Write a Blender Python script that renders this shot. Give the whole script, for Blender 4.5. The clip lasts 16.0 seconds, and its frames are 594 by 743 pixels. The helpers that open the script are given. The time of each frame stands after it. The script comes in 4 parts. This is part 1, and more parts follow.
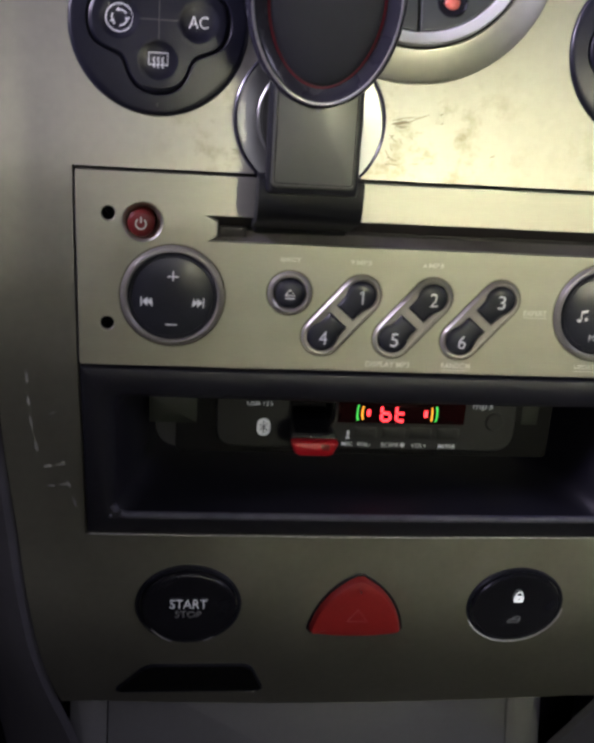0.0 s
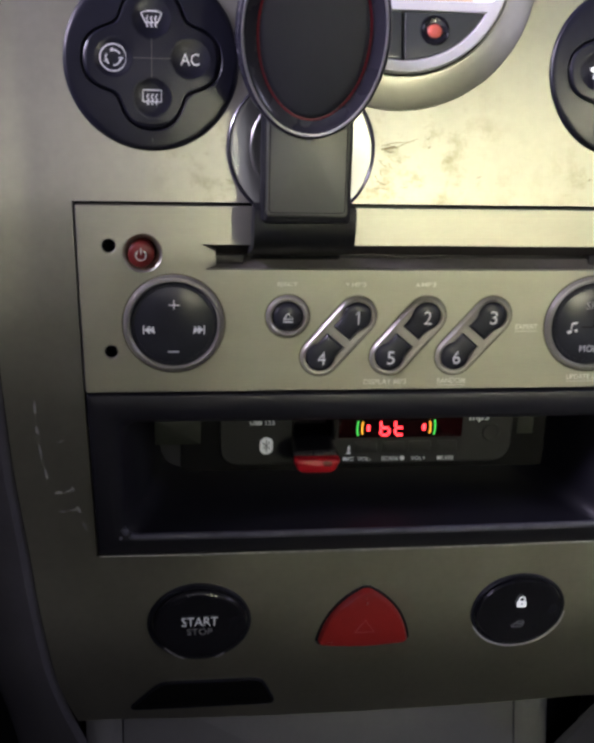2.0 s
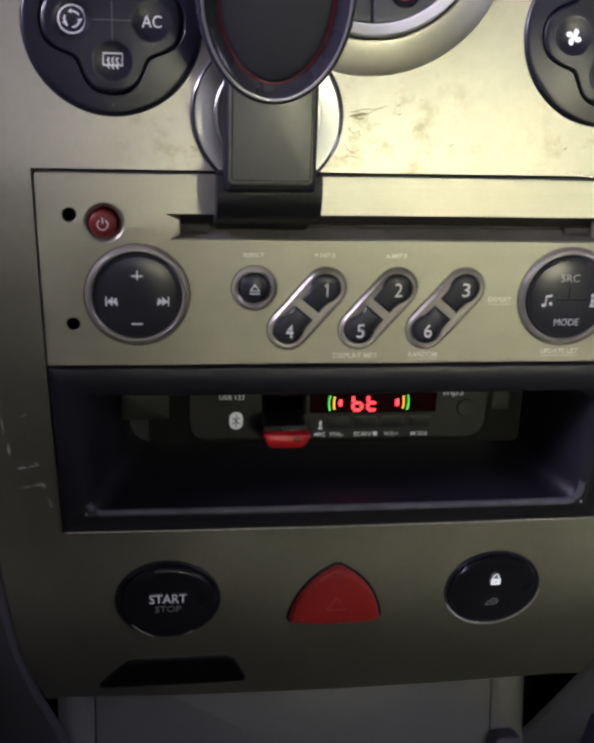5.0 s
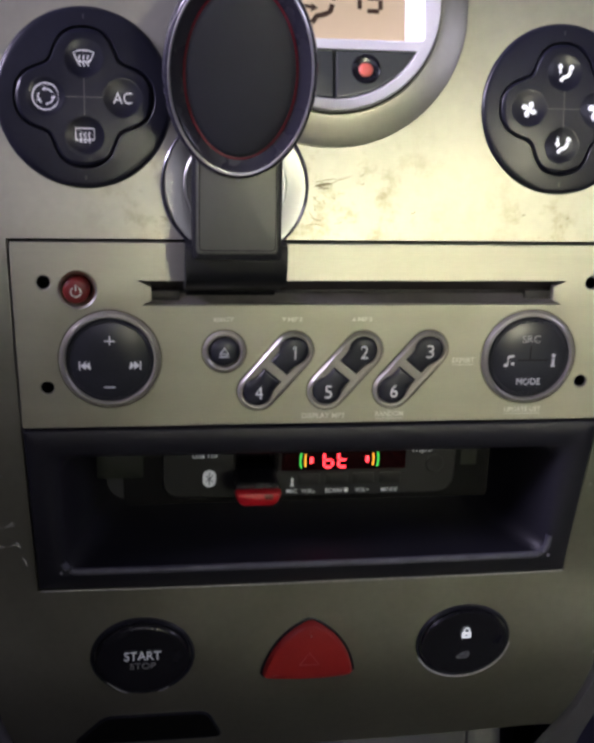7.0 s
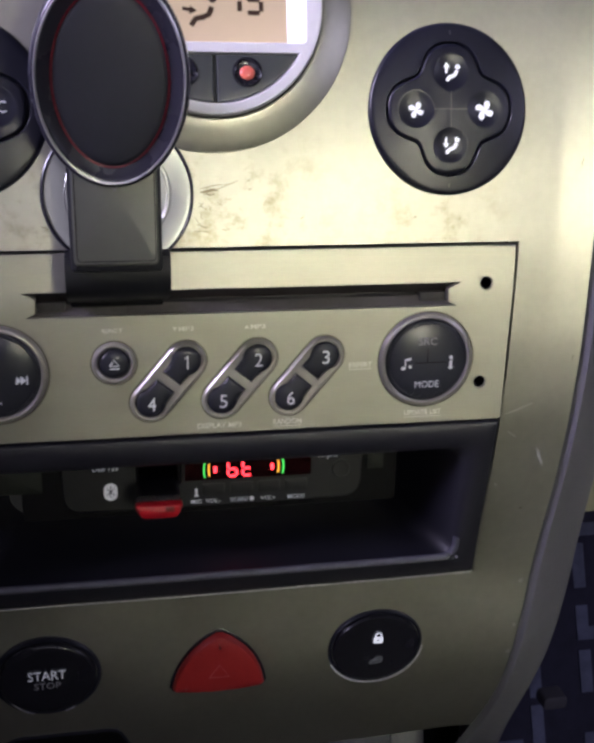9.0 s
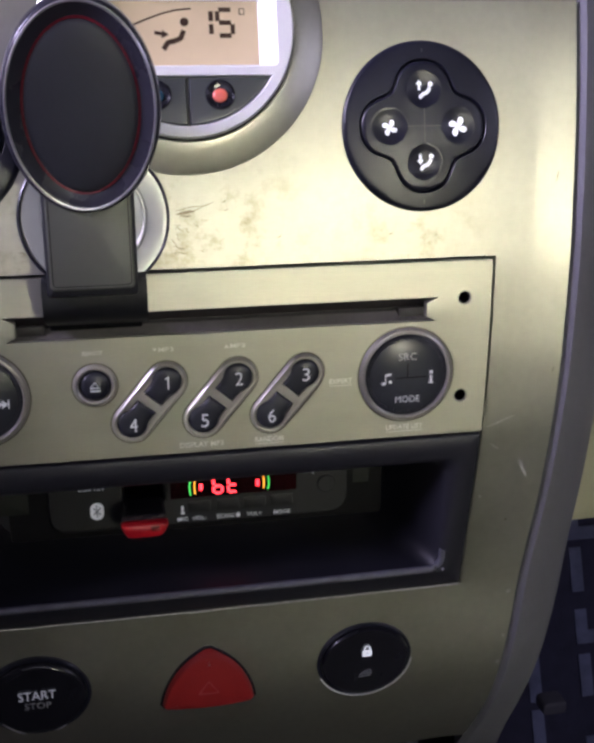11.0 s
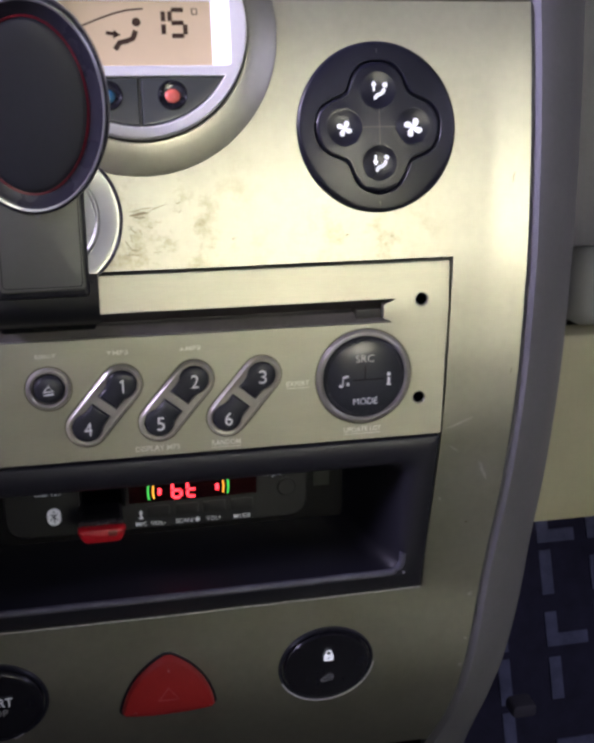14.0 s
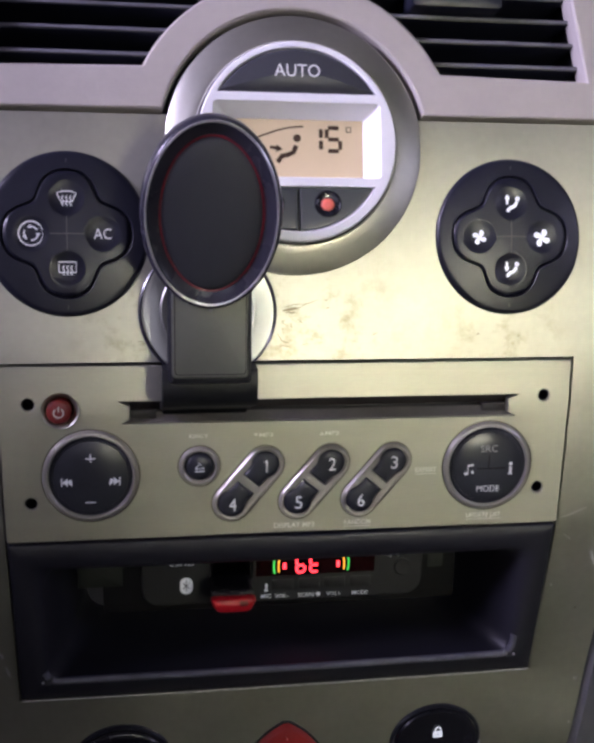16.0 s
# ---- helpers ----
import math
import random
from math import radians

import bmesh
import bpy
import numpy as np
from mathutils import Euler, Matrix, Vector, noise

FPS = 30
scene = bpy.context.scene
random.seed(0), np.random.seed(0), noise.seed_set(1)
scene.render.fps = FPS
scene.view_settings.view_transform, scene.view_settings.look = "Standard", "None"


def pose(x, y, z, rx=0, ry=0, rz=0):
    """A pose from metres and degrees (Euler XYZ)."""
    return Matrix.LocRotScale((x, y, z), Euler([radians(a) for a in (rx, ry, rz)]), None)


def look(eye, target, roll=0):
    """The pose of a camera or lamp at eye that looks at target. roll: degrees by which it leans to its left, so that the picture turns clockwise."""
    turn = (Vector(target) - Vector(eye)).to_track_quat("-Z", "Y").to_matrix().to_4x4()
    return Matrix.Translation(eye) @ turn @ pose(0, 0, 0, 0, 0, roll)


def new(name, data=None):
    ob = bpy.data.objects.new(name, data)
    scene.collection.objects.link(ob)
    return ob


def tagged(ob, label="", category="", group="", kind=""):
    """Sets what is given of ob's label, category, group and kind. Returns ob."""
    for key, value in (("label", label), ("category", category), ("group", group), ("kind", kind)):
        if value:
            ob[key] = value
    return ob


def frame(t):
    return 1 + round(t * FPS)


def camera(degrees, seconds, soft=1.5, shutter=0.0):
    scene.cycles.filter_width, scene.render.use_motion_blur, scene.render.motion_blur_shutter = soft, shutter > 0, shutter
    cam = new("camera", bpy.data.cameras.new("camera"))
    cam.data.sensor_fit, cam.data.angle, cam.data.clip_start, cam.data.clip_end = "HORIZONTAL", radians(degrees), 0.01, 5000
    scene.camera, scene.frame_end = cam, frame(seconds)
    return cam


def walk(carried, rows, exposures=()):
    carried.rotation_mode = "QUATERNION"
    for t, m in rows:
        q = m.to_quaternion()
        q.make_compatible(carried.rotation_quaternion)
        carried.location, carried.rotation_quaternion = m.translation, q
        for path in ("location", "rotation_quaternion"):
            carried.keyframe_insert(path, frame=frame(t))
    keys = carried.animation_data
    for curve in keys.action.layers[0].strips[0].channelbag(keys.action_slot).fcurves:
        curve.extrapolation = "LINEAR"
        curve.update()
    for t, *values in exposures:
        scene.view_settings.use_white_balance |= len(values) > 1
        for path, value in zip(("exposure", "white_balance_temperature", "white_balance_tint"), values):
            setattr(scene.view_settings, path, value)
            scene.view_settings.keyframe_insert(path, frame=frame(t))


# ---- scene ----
cam = camera(32.1, 16.0, soft=3.8, shutter=0.5)
PATH = [
    (0, (-0.06606, -0.29734, 0.87819), (0.1757, 1.5787, 0.2287), 4.0),
    (0.5, (-0.06225, -0.30058, 0.88263), (0.1880, 1.5791, 0.2469), 3.0),
    (1, (-0.05977, -0.29861, 0.88022), (0.2048, 1.5686, 0.2141), 2.2),
    (1.5, (-0.06338, -0.29727, 0.87606), (0.2001, 1.5674, 0.2025), 2.4),
    (2, (-0.06871, -0.30408, 0.88529), (0.1823, 1.5748, 0.2474), 1.9),
    (2.5, (-0.06516, -0.30355, 0.88386), (0.1772, 1.5773, 0.2486), 1.8),
    (3, (-0.05687, -0.30154, 0.88759), (0.2252, 1.5718, 0.2465), 1.4),
    (3.2, (-0.05335, -0.30304, 0.88642), (0.2342, 1.5752, 0.2623), 1.3),
    (5.3, (-0.05957, -0.29842, 0.88229), (0.1975, 1.5634, 0.1986), 2.2),
    (5.5, (-0.05777, -0.29882, 0.88448), (0.2084, 1.5639, 0.2068), 2.0),
    (6, (-0.05713, -0.29921, 0.88379), (0.2051, 1.5660, 0.2114), 2.1),
    (6.2, (-0.06072, -0.29974, 0.88594), (0.2184, 1.5646, 0.2178), 2.4),
    (6.4, (-0.06041, -0.30819, 0.89537), (0.2010, 1.5852, 0.3064), 2.2),
    (6.5, (-0.05851, -0.30828, 0.89450), (0.2108, 1.5859, 0.3119), 2.0),
    (7, (-0.05410, -0.30549, 0.89095), (0.2263, 1.5806, 0.2875), 1.9),
    (7.5, (-0.05156, -0.30121, 0.88710), (0.2481, 1.5721, 0.2541), 1.8),
    (8, (-0.04196, -0.30150, 0.89090), (0.2946, 1.5685, 0.2665), 1.3),
    (8.5, (-0.03557, -0.30149, 0.89248), (0.3156, 1.5685, 0.2763), 1.1),
    (9, (-0.03450, -0.30219, 0.89346), (0.3313, 1.5673, 0.2842), 1.0),
    (9.2, (-0.02983, -0.30355, 0.89491), (0.3229, 1.5688, 0.2868), 0.8),
    (11.3, (-0.02554, -0.30434, 0.89841), (0.3330, 1.5697, 0.2988), -0.4),
    (11.5, (-0.02430, -0.30498, 0.89851), (0.3344, 1.5710, 0.3053), -0.5),
    (12, (-0.02707, -0.30853, 0.90273), (0.3211, 1.5775, 0.3356), -0.6),
    (12.5, (-0.02544, -0.30849, 0.90174), (0.3385, 1.5751, 0.3363), -0.5),
    (13, (-0.02212, -0.30741, 0.90021), (0.3630, 1.5711, 0.3319), -0.3),
    (13.5, (-0.02273, -0.30484, 0.89766), (0.3630, 1.5679, 0.3112), -0.0),
    (14, (-0.01969, -0.30378, 0.89667), (0.3765, 1.5649, 0.3042), -0.2),
    (14.5, (-0.02181, -0.30428, 0.89623), (0.3644, 1.5655, 0.3006), 0.1),
    (15, (-0.03312, -0.30532, 0.89429), (0.3278, 1.5768, 0.3222), 0.6),
    (15.5, (-0.04883, -0.32030, 0.90629), (0.2822, 1.5926, 0.4253), 0.7),
    (16, (-0.05454, -0.32164, 0.90577), (0.2712, 1.6006, 0.4597), 1.3),
]
walk(cam, [(t, look(eye, target, roll)) for t, eye, target, roll in PATH], [(0, 0.18, 6300, 12), (6.0, 0.18, 6300, 12), (9.0, 0.15, 6000, 18), (16.0, 0.15, 6000, 18)])

# ---- world and lights ----
world = bpy.data.worlds.new("world")
scene.world = world
world.use_nodes = True
world.node_tree.nodes["Background"].inputs[0].default_value = (0.55, 0.55, 0.75, 1)
world.node_tree.nodes["Background"].inputs[1].default_value = 0.07


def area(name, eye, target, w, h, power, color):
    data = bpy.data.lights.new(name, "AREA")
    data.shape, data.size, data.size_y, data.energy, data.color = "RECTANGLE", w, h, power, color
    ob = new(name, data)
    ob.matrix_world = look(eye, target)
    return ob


# unseen rear key lamp added, its beam on the console; dusk through side windows
beam = area("added_key_light", (0.47, -1.57, 0.96), (0.150, 0.0, 0.836), 0.42, 0.42, 0.112, (1.0, 0.965, 0.645))
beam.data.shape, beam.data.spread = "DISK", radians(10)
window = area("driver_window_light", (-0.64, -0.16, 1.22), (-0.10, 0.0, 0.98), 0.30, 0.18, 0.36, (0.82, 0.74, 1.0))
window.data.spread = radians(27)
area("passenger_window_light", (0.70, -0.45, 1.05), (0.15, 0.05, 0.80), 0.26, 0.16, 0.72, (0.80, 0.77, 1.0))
# broad fill added from behind to lift the dark parts
area("added_rear_fill", (0.0, -1.6, 1.16), (0.0, 0.0, 0.80), 1.0, 0.34, 1.3, (0.93, 0.88, 1.0))

# ---- materials ----


def material(name, color, rough=0.5, metal=0.0, vary=0.12, scale=60.0, bump=0.0, bump_scale=900.0, coat=0.0, emit=None, power=0.0, stretch=(1, 1, 1), spec=0.5):
    m = bpy.data.materials.new(name)
    m.use_nodes = True
    nt = m.node_tree
    b = nt.nodes["Principled BSDF"]
    b.inputs["Metallic"].default_value = metal
    b.inputs["Coat Weight"].default_value = coat
    b.inputs["Coat Roughness"].default_value = 0.12
    b.inputs["Specular IOR Level"].default_value = spec
    co = nt.nodes.new("ShaderNodeTexCoord")
    mp = nt.nodes.new("ShaderNodeMapping")
    mp.inputs["Scale"].default_value = stretch
    nt.links.new(co.outputs["Object"], mp.inputs["Vector"])
    n1 = nt.nodes.new("ShaderNodeTexNoise")
    n1.inputs["Scale"].default_value, n1.inputs["Detail"].default_value = scale, 6
    n2 = nt.nodes.new("ShaderNodeTexNoise")
    n2.inputs["Scale"].default_value, n2.inputs["Detail"].default_value = scale * 11, 3
    for n in (n1, n2):
        nt.links.new(mp.outputs["Vector"], n.inputs["Vector"])
    mix = nt.nodes.new("ShaderNodeMath")
    mix.operation = "ADD"
    half = nt.nodes.new("ShaderNodeMath")
    half.operation = "MULTIPLY"
    half.inputs[1].default_value = 0.45
    nt.links.new(n2.outputs["Fac"], half.inputs[0])
    nt.links.new(n1.outputs["Fac"], mix.inputs[0])
    nt.links.new(half.outputs[0], mix.inputs[1])
    ramp = nt.nodes.new("ShaderNodeValToRGB")
    ramp.color_ramp.elements[0].position, ramp.color_ramp.elements[1].position = 0.45, 1.0
    ramp.color_ramp.elements[0].color = (*[c * (1 - vary) for c in color], 1)
    ramp.color_ramp.elements[1].color = (*[min(1, c * (1 + vary)) for c in color], 1)
    nt.links.new(mix.outputs[0], ramp.inputs["Fac"])
    nt.links.new(ramp.outputs["Color"], b.inputs["Base Color"])
    rr = nt.nodes.new("ShaderNodeMapRange")
    rr.inputs["To Min"].default_value, rr.inputs["To Max"].default_value = max(0.03, rough * 0.8), min(1, rough * 1.2)
    nt.links.new(n1.outputs["Fac"], rr.inputs["Value"])
    nt.links.new(rr.outputs["Result"], b.inputs["Roughness"])
    if bump:
        n3 = nt.nodes.new("ShaderNodeTexNoise")
        n3.inputs["Scale"].default_value, n3.inputs["Detail"].default_value = bump_scale, 4
        nt.links.new(co.outputs["Object"], n3.inputs["Vector"])
        bp = nt.nodes.new("ShaderNodeBump")
        bp.inputs["Strength"].default_value, bp.inputs["Distance"].default_value = bump, 0.0004
        nt.links.new(n3.outputs["Fac"], bp.inputs["Height"])
        nt.links.new(bp.outputs["Normal"], b.inputs["Normal"])
    if emit:
        b.inputs["Emission Color"].default_value = (*emit, 1)
        b.inputs["Emission Strength"].default_value = power
    return m


PAINT = material("champagne_paint", (0.53, 0.52, 0.45), 0.41, 0.88, 0.10, 34, 0.05, 2600)


def stain(m, centre, reach, color):
    """Brown grease worn into a paint round one place, in blotches."""
    nt = m.node_tree
    b = nt.nodes["Principled BSDF"]
    was = b.inputs["Base Color"].links[0].from_socket
    co = nt.nodes.new("ShaderNodeTexCoord")
    dist = nt.nodes.new("ShaderNodeVectorMath")
    dist.operation = "DISTANCE"
    dist.inputs[1].default_value = centre
    nt.links.new(co.outputs["Object"], dist.inputs[0])
    near = nt.nodes.new("ShaderNodeMapRange")
    near.inputs["From Min"].default_value, near.inputs["From Max"].default_value = 0.0, reach
    near.inputs["To Min"].default_value, near.inputs["To Max"].default_value = 1.0, 0.0
    nt.links.new(dist.outputs["Value"], near.inputs["Value"])
    n = nt.nodes.new("ShaderNodeTexNoise")
    n.inputs["Scale"].default_value, n.inputs["Detail"].default_value, n.inputs["Roughness"].default_value = 120, 9, 0.68
    nt.links.new(co.outputs["Object"], n.inputs["Vector"])
    r = nt.nodes.new("ShaderNodeMapRange")
    r.inputs["From Min"].default_value, r.inputs["From Max"].default_value = 0.50, 0.68
    nt.links.new(n.outputs["Fac"], r.inputs["Value"])
    mul = nt.nodes.new("ShaderNodeMath")
    mul.operation = "MULTIPLY"
    nt.links.new(near.outputs["Result"], mul.inputs[0])
    nt.links.new(r.outputs["Result"], mul.inputs[1])
    mix = nt.nodes.new("ShaderNodeMixRGB")
    mix.inputs["Color2"].default_value = (*color, 1)
    nt.links.new(mul.outputs[0], mix.inputs["Fac"])
    nt.links.new(was, mix.inputs["Color1"])
    nt.links.new(mix.outputs["Color"], b.inputs["Base Color"])


stain(PAINT, (0.004, 0.003, 0.842), 0.040, (0.25, 0.21, 0.10))
stain(PAINT, (0.068, 0.003, 0.841), 0.028, (0.31, 0.27, 0.15))
stain(PAINT, (-0.045, 0.003, 0.842), 0.030, (0.24, 0.19, 0.10))
RADIO_PAINT = material("radio_paint", (0.53, 0.52, 0.44), 0.44, 0.86, 0.06, 40, 0.05, 2600, stretch=(1, 1, 4))
UPPER = material("upper_dash_plastic", (0.50, 0.46, 0.42), 0.55, 0.1, 0.07, 40, 0.15, 1800)
BLACK = material("dial_black", (0.014, 0.015, 0.026), 0.33, 0.0, 0.25, 90, 0.08, 2500, spec=0.5)
GLOSS = material("button_black_gloss", (0.016, 0.016, 0.022), 0.22, 0.0, 0.2, 120, 0.0, coat=0.3)
KNOB = material("knob_black", (0.034, 0.036, 0.047), 0.30, 0.0, 0.2, 80, 0.0)
SLOT = material("slot_black", (0.004, 0.004, 0.005), 0.7, 0.0, 0.2, 90, spec=0.2)
SLOT_DARK = material("slot_brown", (0.035, 0.031, 0.033), 0.5, 0.0, 0.2, 90)
SLOT_GREY = material("slot_grey", (0.13, 0.12, 0.115), 0.5, 0.0, 0.2, 90)
POCKET = material("pocket_plastic", (0.022, 0.022, 0.032), 0.42, 0.0, 0.2, 60, 0.12, 1900)
# brown that stands for the shade round the radio's rings
GROOVE_SHADE = material("painted_groove_shade", (0.16, 0.145, 0.12), 0.5, 0.2, 0.1, 90)
# paler than the tray: the sheen on its lip is in this colour
LIP = material("tray_lip_sheen", (0.13, 0.13, 0.17), 0.34, 0.0, 0.3, 120)
CORNER_GLINT = material("painted_glint", (0.36, 0.36, 0.42), 0.35, 0.0, 0.35, 160)
RIM = material("bright_rim", (0.80, 0.79, 0.82), 0.30, 0.8, 0.05, 80)
CHROME = material("satin_chrome", (0.50, 0.48, 0.44), 0.32, 0.55, 0.08, 80)
SILVER = material("display_bezel_silver", (0.93, 0.92, 0.95), 0.34, 0.0, 0.03, 60)
TRIM = material("side_trim_grey", (0.15, 0.146, 0.175), 0.52, 0.0, 0.12, 50, 0.3, 1500)
DARK = material("cabin_dark_cloth", (0.020, 0.020, 0.024), 0.9, 0.0, 0.3, 30, 0.3, 700)
GREY = material("grey_plastic", (0.24, 0.24, 0.26), 0.45, 0.0, 0.08, 40, 0.12, 1700)
BEIGE = material("glovebox_beige", (0.40, 0.38, 0.27), 0.6, 0.0, 0.06, 40, 0.2, 1500)
RED = material("hazard_red", (0.44, 0.028, 0.03), 0.38, 0.0, 0.10, 90, 0.04, 2000)
POWER_RED = material("power_red", (0.24, 0.03, 0.03), 0.35, 0.0, 0.1, 90)
USB_RED = material("usb_red", (0.62, 0.012, 0.025), 0.40, 0.0, 0.06, 90)
RING_RED = material("ring_red", (0.22, 0.012, 0.028), 0.4, 0.0, 0.1, 90)
# white print with a slight glow of its own added
WHITE = material("print_white_glow", (0.80, 0.80, 0.80), 0.5, 0.0, 0.05, 200, emit=(0.85, 0.87, 1.0), power=0.12)
LIT = material("lit_icon_white", (0.85, 0.85, 0.85), 0.5, 0.0, 0.02, 200, emit=(0.93, 0.95, 1.0), power=0.6)
PRINT = material("print_cream", (0.86, 0.85, 0.80), 0.5, 0.0, 0.15, 400)
DIM = material("print_dim", (0.45, 0.45, 0.47), 0.5, 0.0, 0.15, 300)
LCD = material("lcd_amber", (0.52, 0.41, 0.26), 0.35, 0.0, 0.05, 30, emit=(1.0, 0.80, 0.52), power=0.17)
LCD_INK = material("lcd_ink", (0.05, 0.025, 0.012), 0.4, 0.0, 0.1, 100)
LED = material("led_red", (0.9, 0.1, 0.05), 0.4, 0.0, 0.0, 100, emit=(1.0, 0.03, 0.04), power=4.5)
LED_Y = material("led_amber", (0.9, 0.5, 0.05), 0.4, 0.0, 0.0, 100, emit=(1.0, 0.40, 0.03), power=1.6)
LED_G = material("led_green", (0.1, 0.9, 0.2), 0.4, 0.0, 0.0, 100, emit=(0.08, 0.8, 0.10), power=0.8)
LED_WIN = material("led_window", (0.016, 0.003, 0.0035), 0.15, 0.0, 0.1, 90)
MODULE = material("module_plastic", (0.009, 0.009, 0.012), 0.5, 0.0, 0.15, 90, 0.1, 2200)
LABEL = material("label_grey", (0.011, 0.014, 0.010), 0.5, 0.0, 0.15, 90)
RUBBER = material("mount_rubber", (0.014, 0.015, 0.019), 0.5, 0.0, 0.15, 90, 0.1, 2600)
MOUNT = material("mount_gloss_black", (0.032, 0.031, 0.045), 0.28, 0.0, 0.1, 90, coat=0.6)
PAD = material("mount_pad", (0.030, 0.032, 0.042), 0.45, 0.0, 0.1, 90, 0.05, 2600)
PLATE = material("mount_plate", (0.125, 0.130, 0.110), 0.36, 0.1, 0.06, 50, coat=0.2)
STEEL = material("steel_disc", (0.50, 0.51, 0.47), 0.30, 0.9, 0.05, 20)
STEEL.node_tree.nodes["Principled BSDF"].inputs["Anisotropic"].default_value = 0.75
turned = STEEL.node_tree.nodes.new("ShaderNodeTangent")
turned.direction_type, turned.axis = "RADIAL", "Y"
STEEL.node_tree.links.new(turned.outputs["Tangent"], STEEL.node_tree.nodes["Principled BSDF"].inputs["Tangent"])
MARK = material("dirt_mark", (0.20, 0.17, 0.11), 0.8, 0.0, 0.3, 400)
MARK_SOFT = material("dirt_mark_soft", (0.27, 0.24, 0.15), 0.8, 0.0, 0.3, 400)
# pale scuffs on the paint, and the highlight painted along the tray's lower rim
SCUFF_GLINT = material("scuff_and_rim_glint", (0.66, 0.65, 0.60), 0.7, 0.0, 0.3, 400)
NAVY = material("navy_cloth", (0.055, 0.055, 0.10), 0.95, 0.0, 0.3, 80, 0.4, 900)
NAVY_L = material("navy_cloth_light", (0.22, 0.24, 0.38), 0.95, 0.0, 0.3, 80, 0.4, 900)
HEAD = material("headliner_cloth", (0.30, 0.29, 0.28), 0.95, 0.0, 0.08, 60, 0.3, 900)
# glowing face of the added rear lamp, out of view
DIFFUSER = material("added_lamp_glow", (0.9, 0.88, 0.75), 0.5, 0.0, 0.02, 60, emit=(1.0, 0.93, 0.62), power=0.8)
BLUE_DOT = material("blue_dot", (0.03, 0.16, 0.30), 0.3, 0.0, 0.1, 90)
RED_DOT = material("red_dot", (0.75, 0.16, 0.12), 0.3, 0.0, 0.1, 90, emit=(1.0, 0.22, 0.15), power=0.15)
DISPLAY_BUTTON = material("display_button_grey", (0.075, 0.082, 0.080), 0.3, 0.0, 0.1, 70)
AUTO_GREY = material("auto_button_grey", (0.055, 0.057, 0.068), 0.4, 0.0, 0.1, 70)

# ---- building tools (millimetres; h is the height towards the viewer) ----
MM = 0.001


def finish(me, mat, angle=35):
    me.materials.clear()
    me.materials.append(mat)
    me.polygons.foreach_set("use_smooth", [True] * len(me.polygons))
    me.set_sharp_from_angle(angle=radians(angle))
    return me


def part(name, me, mat, parent, label="", m=None):
    """Links a mesh as one part under a thing."""
    ob = new(name, finish(me, mat))
    ob.parent = parent
    if m is not None:
        ob.matrix_basis = m
    if label:
        tagged(ob, label)
    return ob


def thing(name, m, label, category, group="", kind=""):
    ob = new(name)
    ob.empty_display_size = 0.01
    ob.matrix_basis = m
    return tagged(ob, label, category, group, kind)


def mesh(verts, faces, name="part"):
    """A mesh from (x, z, h) in millimetres."""
    me = bpy.data.meshes.new(name)
    me.from_pydata([(x * MM, -h * MM, z * MM) for x, z, h in verts], [], faces)
    bm = bmesh.new()
    bm.from_mesh(me)
    bmesh.ops.recalc_face_normals(bm, faces=bm.faces)
    bm.to_mesh(me)
    bm.free()
    return me


def joined(*many):
    """One mesh out of several."""
    bm = bmesh.new()
    for me in many:
        bm.from_mesh(me)
    out = bpy.data.meshes.new("part")
    bm.to_mesh(out)
    bm.free()
    return out


def ellipse(a, b=None, cx=0, cz=0, n=48):
    b = a if b is None else b
    return [(cx + a * math.cos(2 * math.pi * i / n), cz + b * math.sin(2 * math.pi * i / n)) for i in range(n)]


def rrect(w, h, r, cx=0, cz=0, n=5):
    out = []
    for sx, sz, a0 in ((1, 1, 0), (-1, 1, 90), (-1, -1, 180), (1, -1, 270)):
        for i in range(n):
            a = radians(a0 + 90 * i / (n - 1))
            out.append((cx + sx * (w / 2 - r) + r * math.cos(a), cz + sz * (h / 2 - r) + r * math.sin(a)))
    return out


def rounded(points, r, n=5):
    """A counter-clockwise polygon with rounded corners."""
    out = []
    for i, p in enumerate(points):
        p, a, b = Vector(p), Vector(points[i - 1]), Vector(points[(i + 1) % len(points)])
        u, v = (a - p).normalized(), (b - p).normalized()
        for k in range(n):
            s = k / (n - 1)
            out.append(tuple(p + u * r * (1 - s) ** 2 + v * r * s ** 2))
    return out


def stadium(p, q, r, n=16):
    p, q = Vector(p), Vector(q)
    d = math.atan2(q.y - p.y, q.x - p.x)
    one = [(q.x + r * math.cos(d - math.pi / 2 + math.pi * i / n), q.y + r * math.sin(d - math.pi / 2 + math.pi * i / n)) for i in range(n + 1)]
    two = [(p.x + r * math.cos(d + math.pi / 2 + math.pi * i / n), p.y + r * math.sin(d + math.pi / 2 + math.pi * i / n)) for i in range(n + 1)]
    return one + two


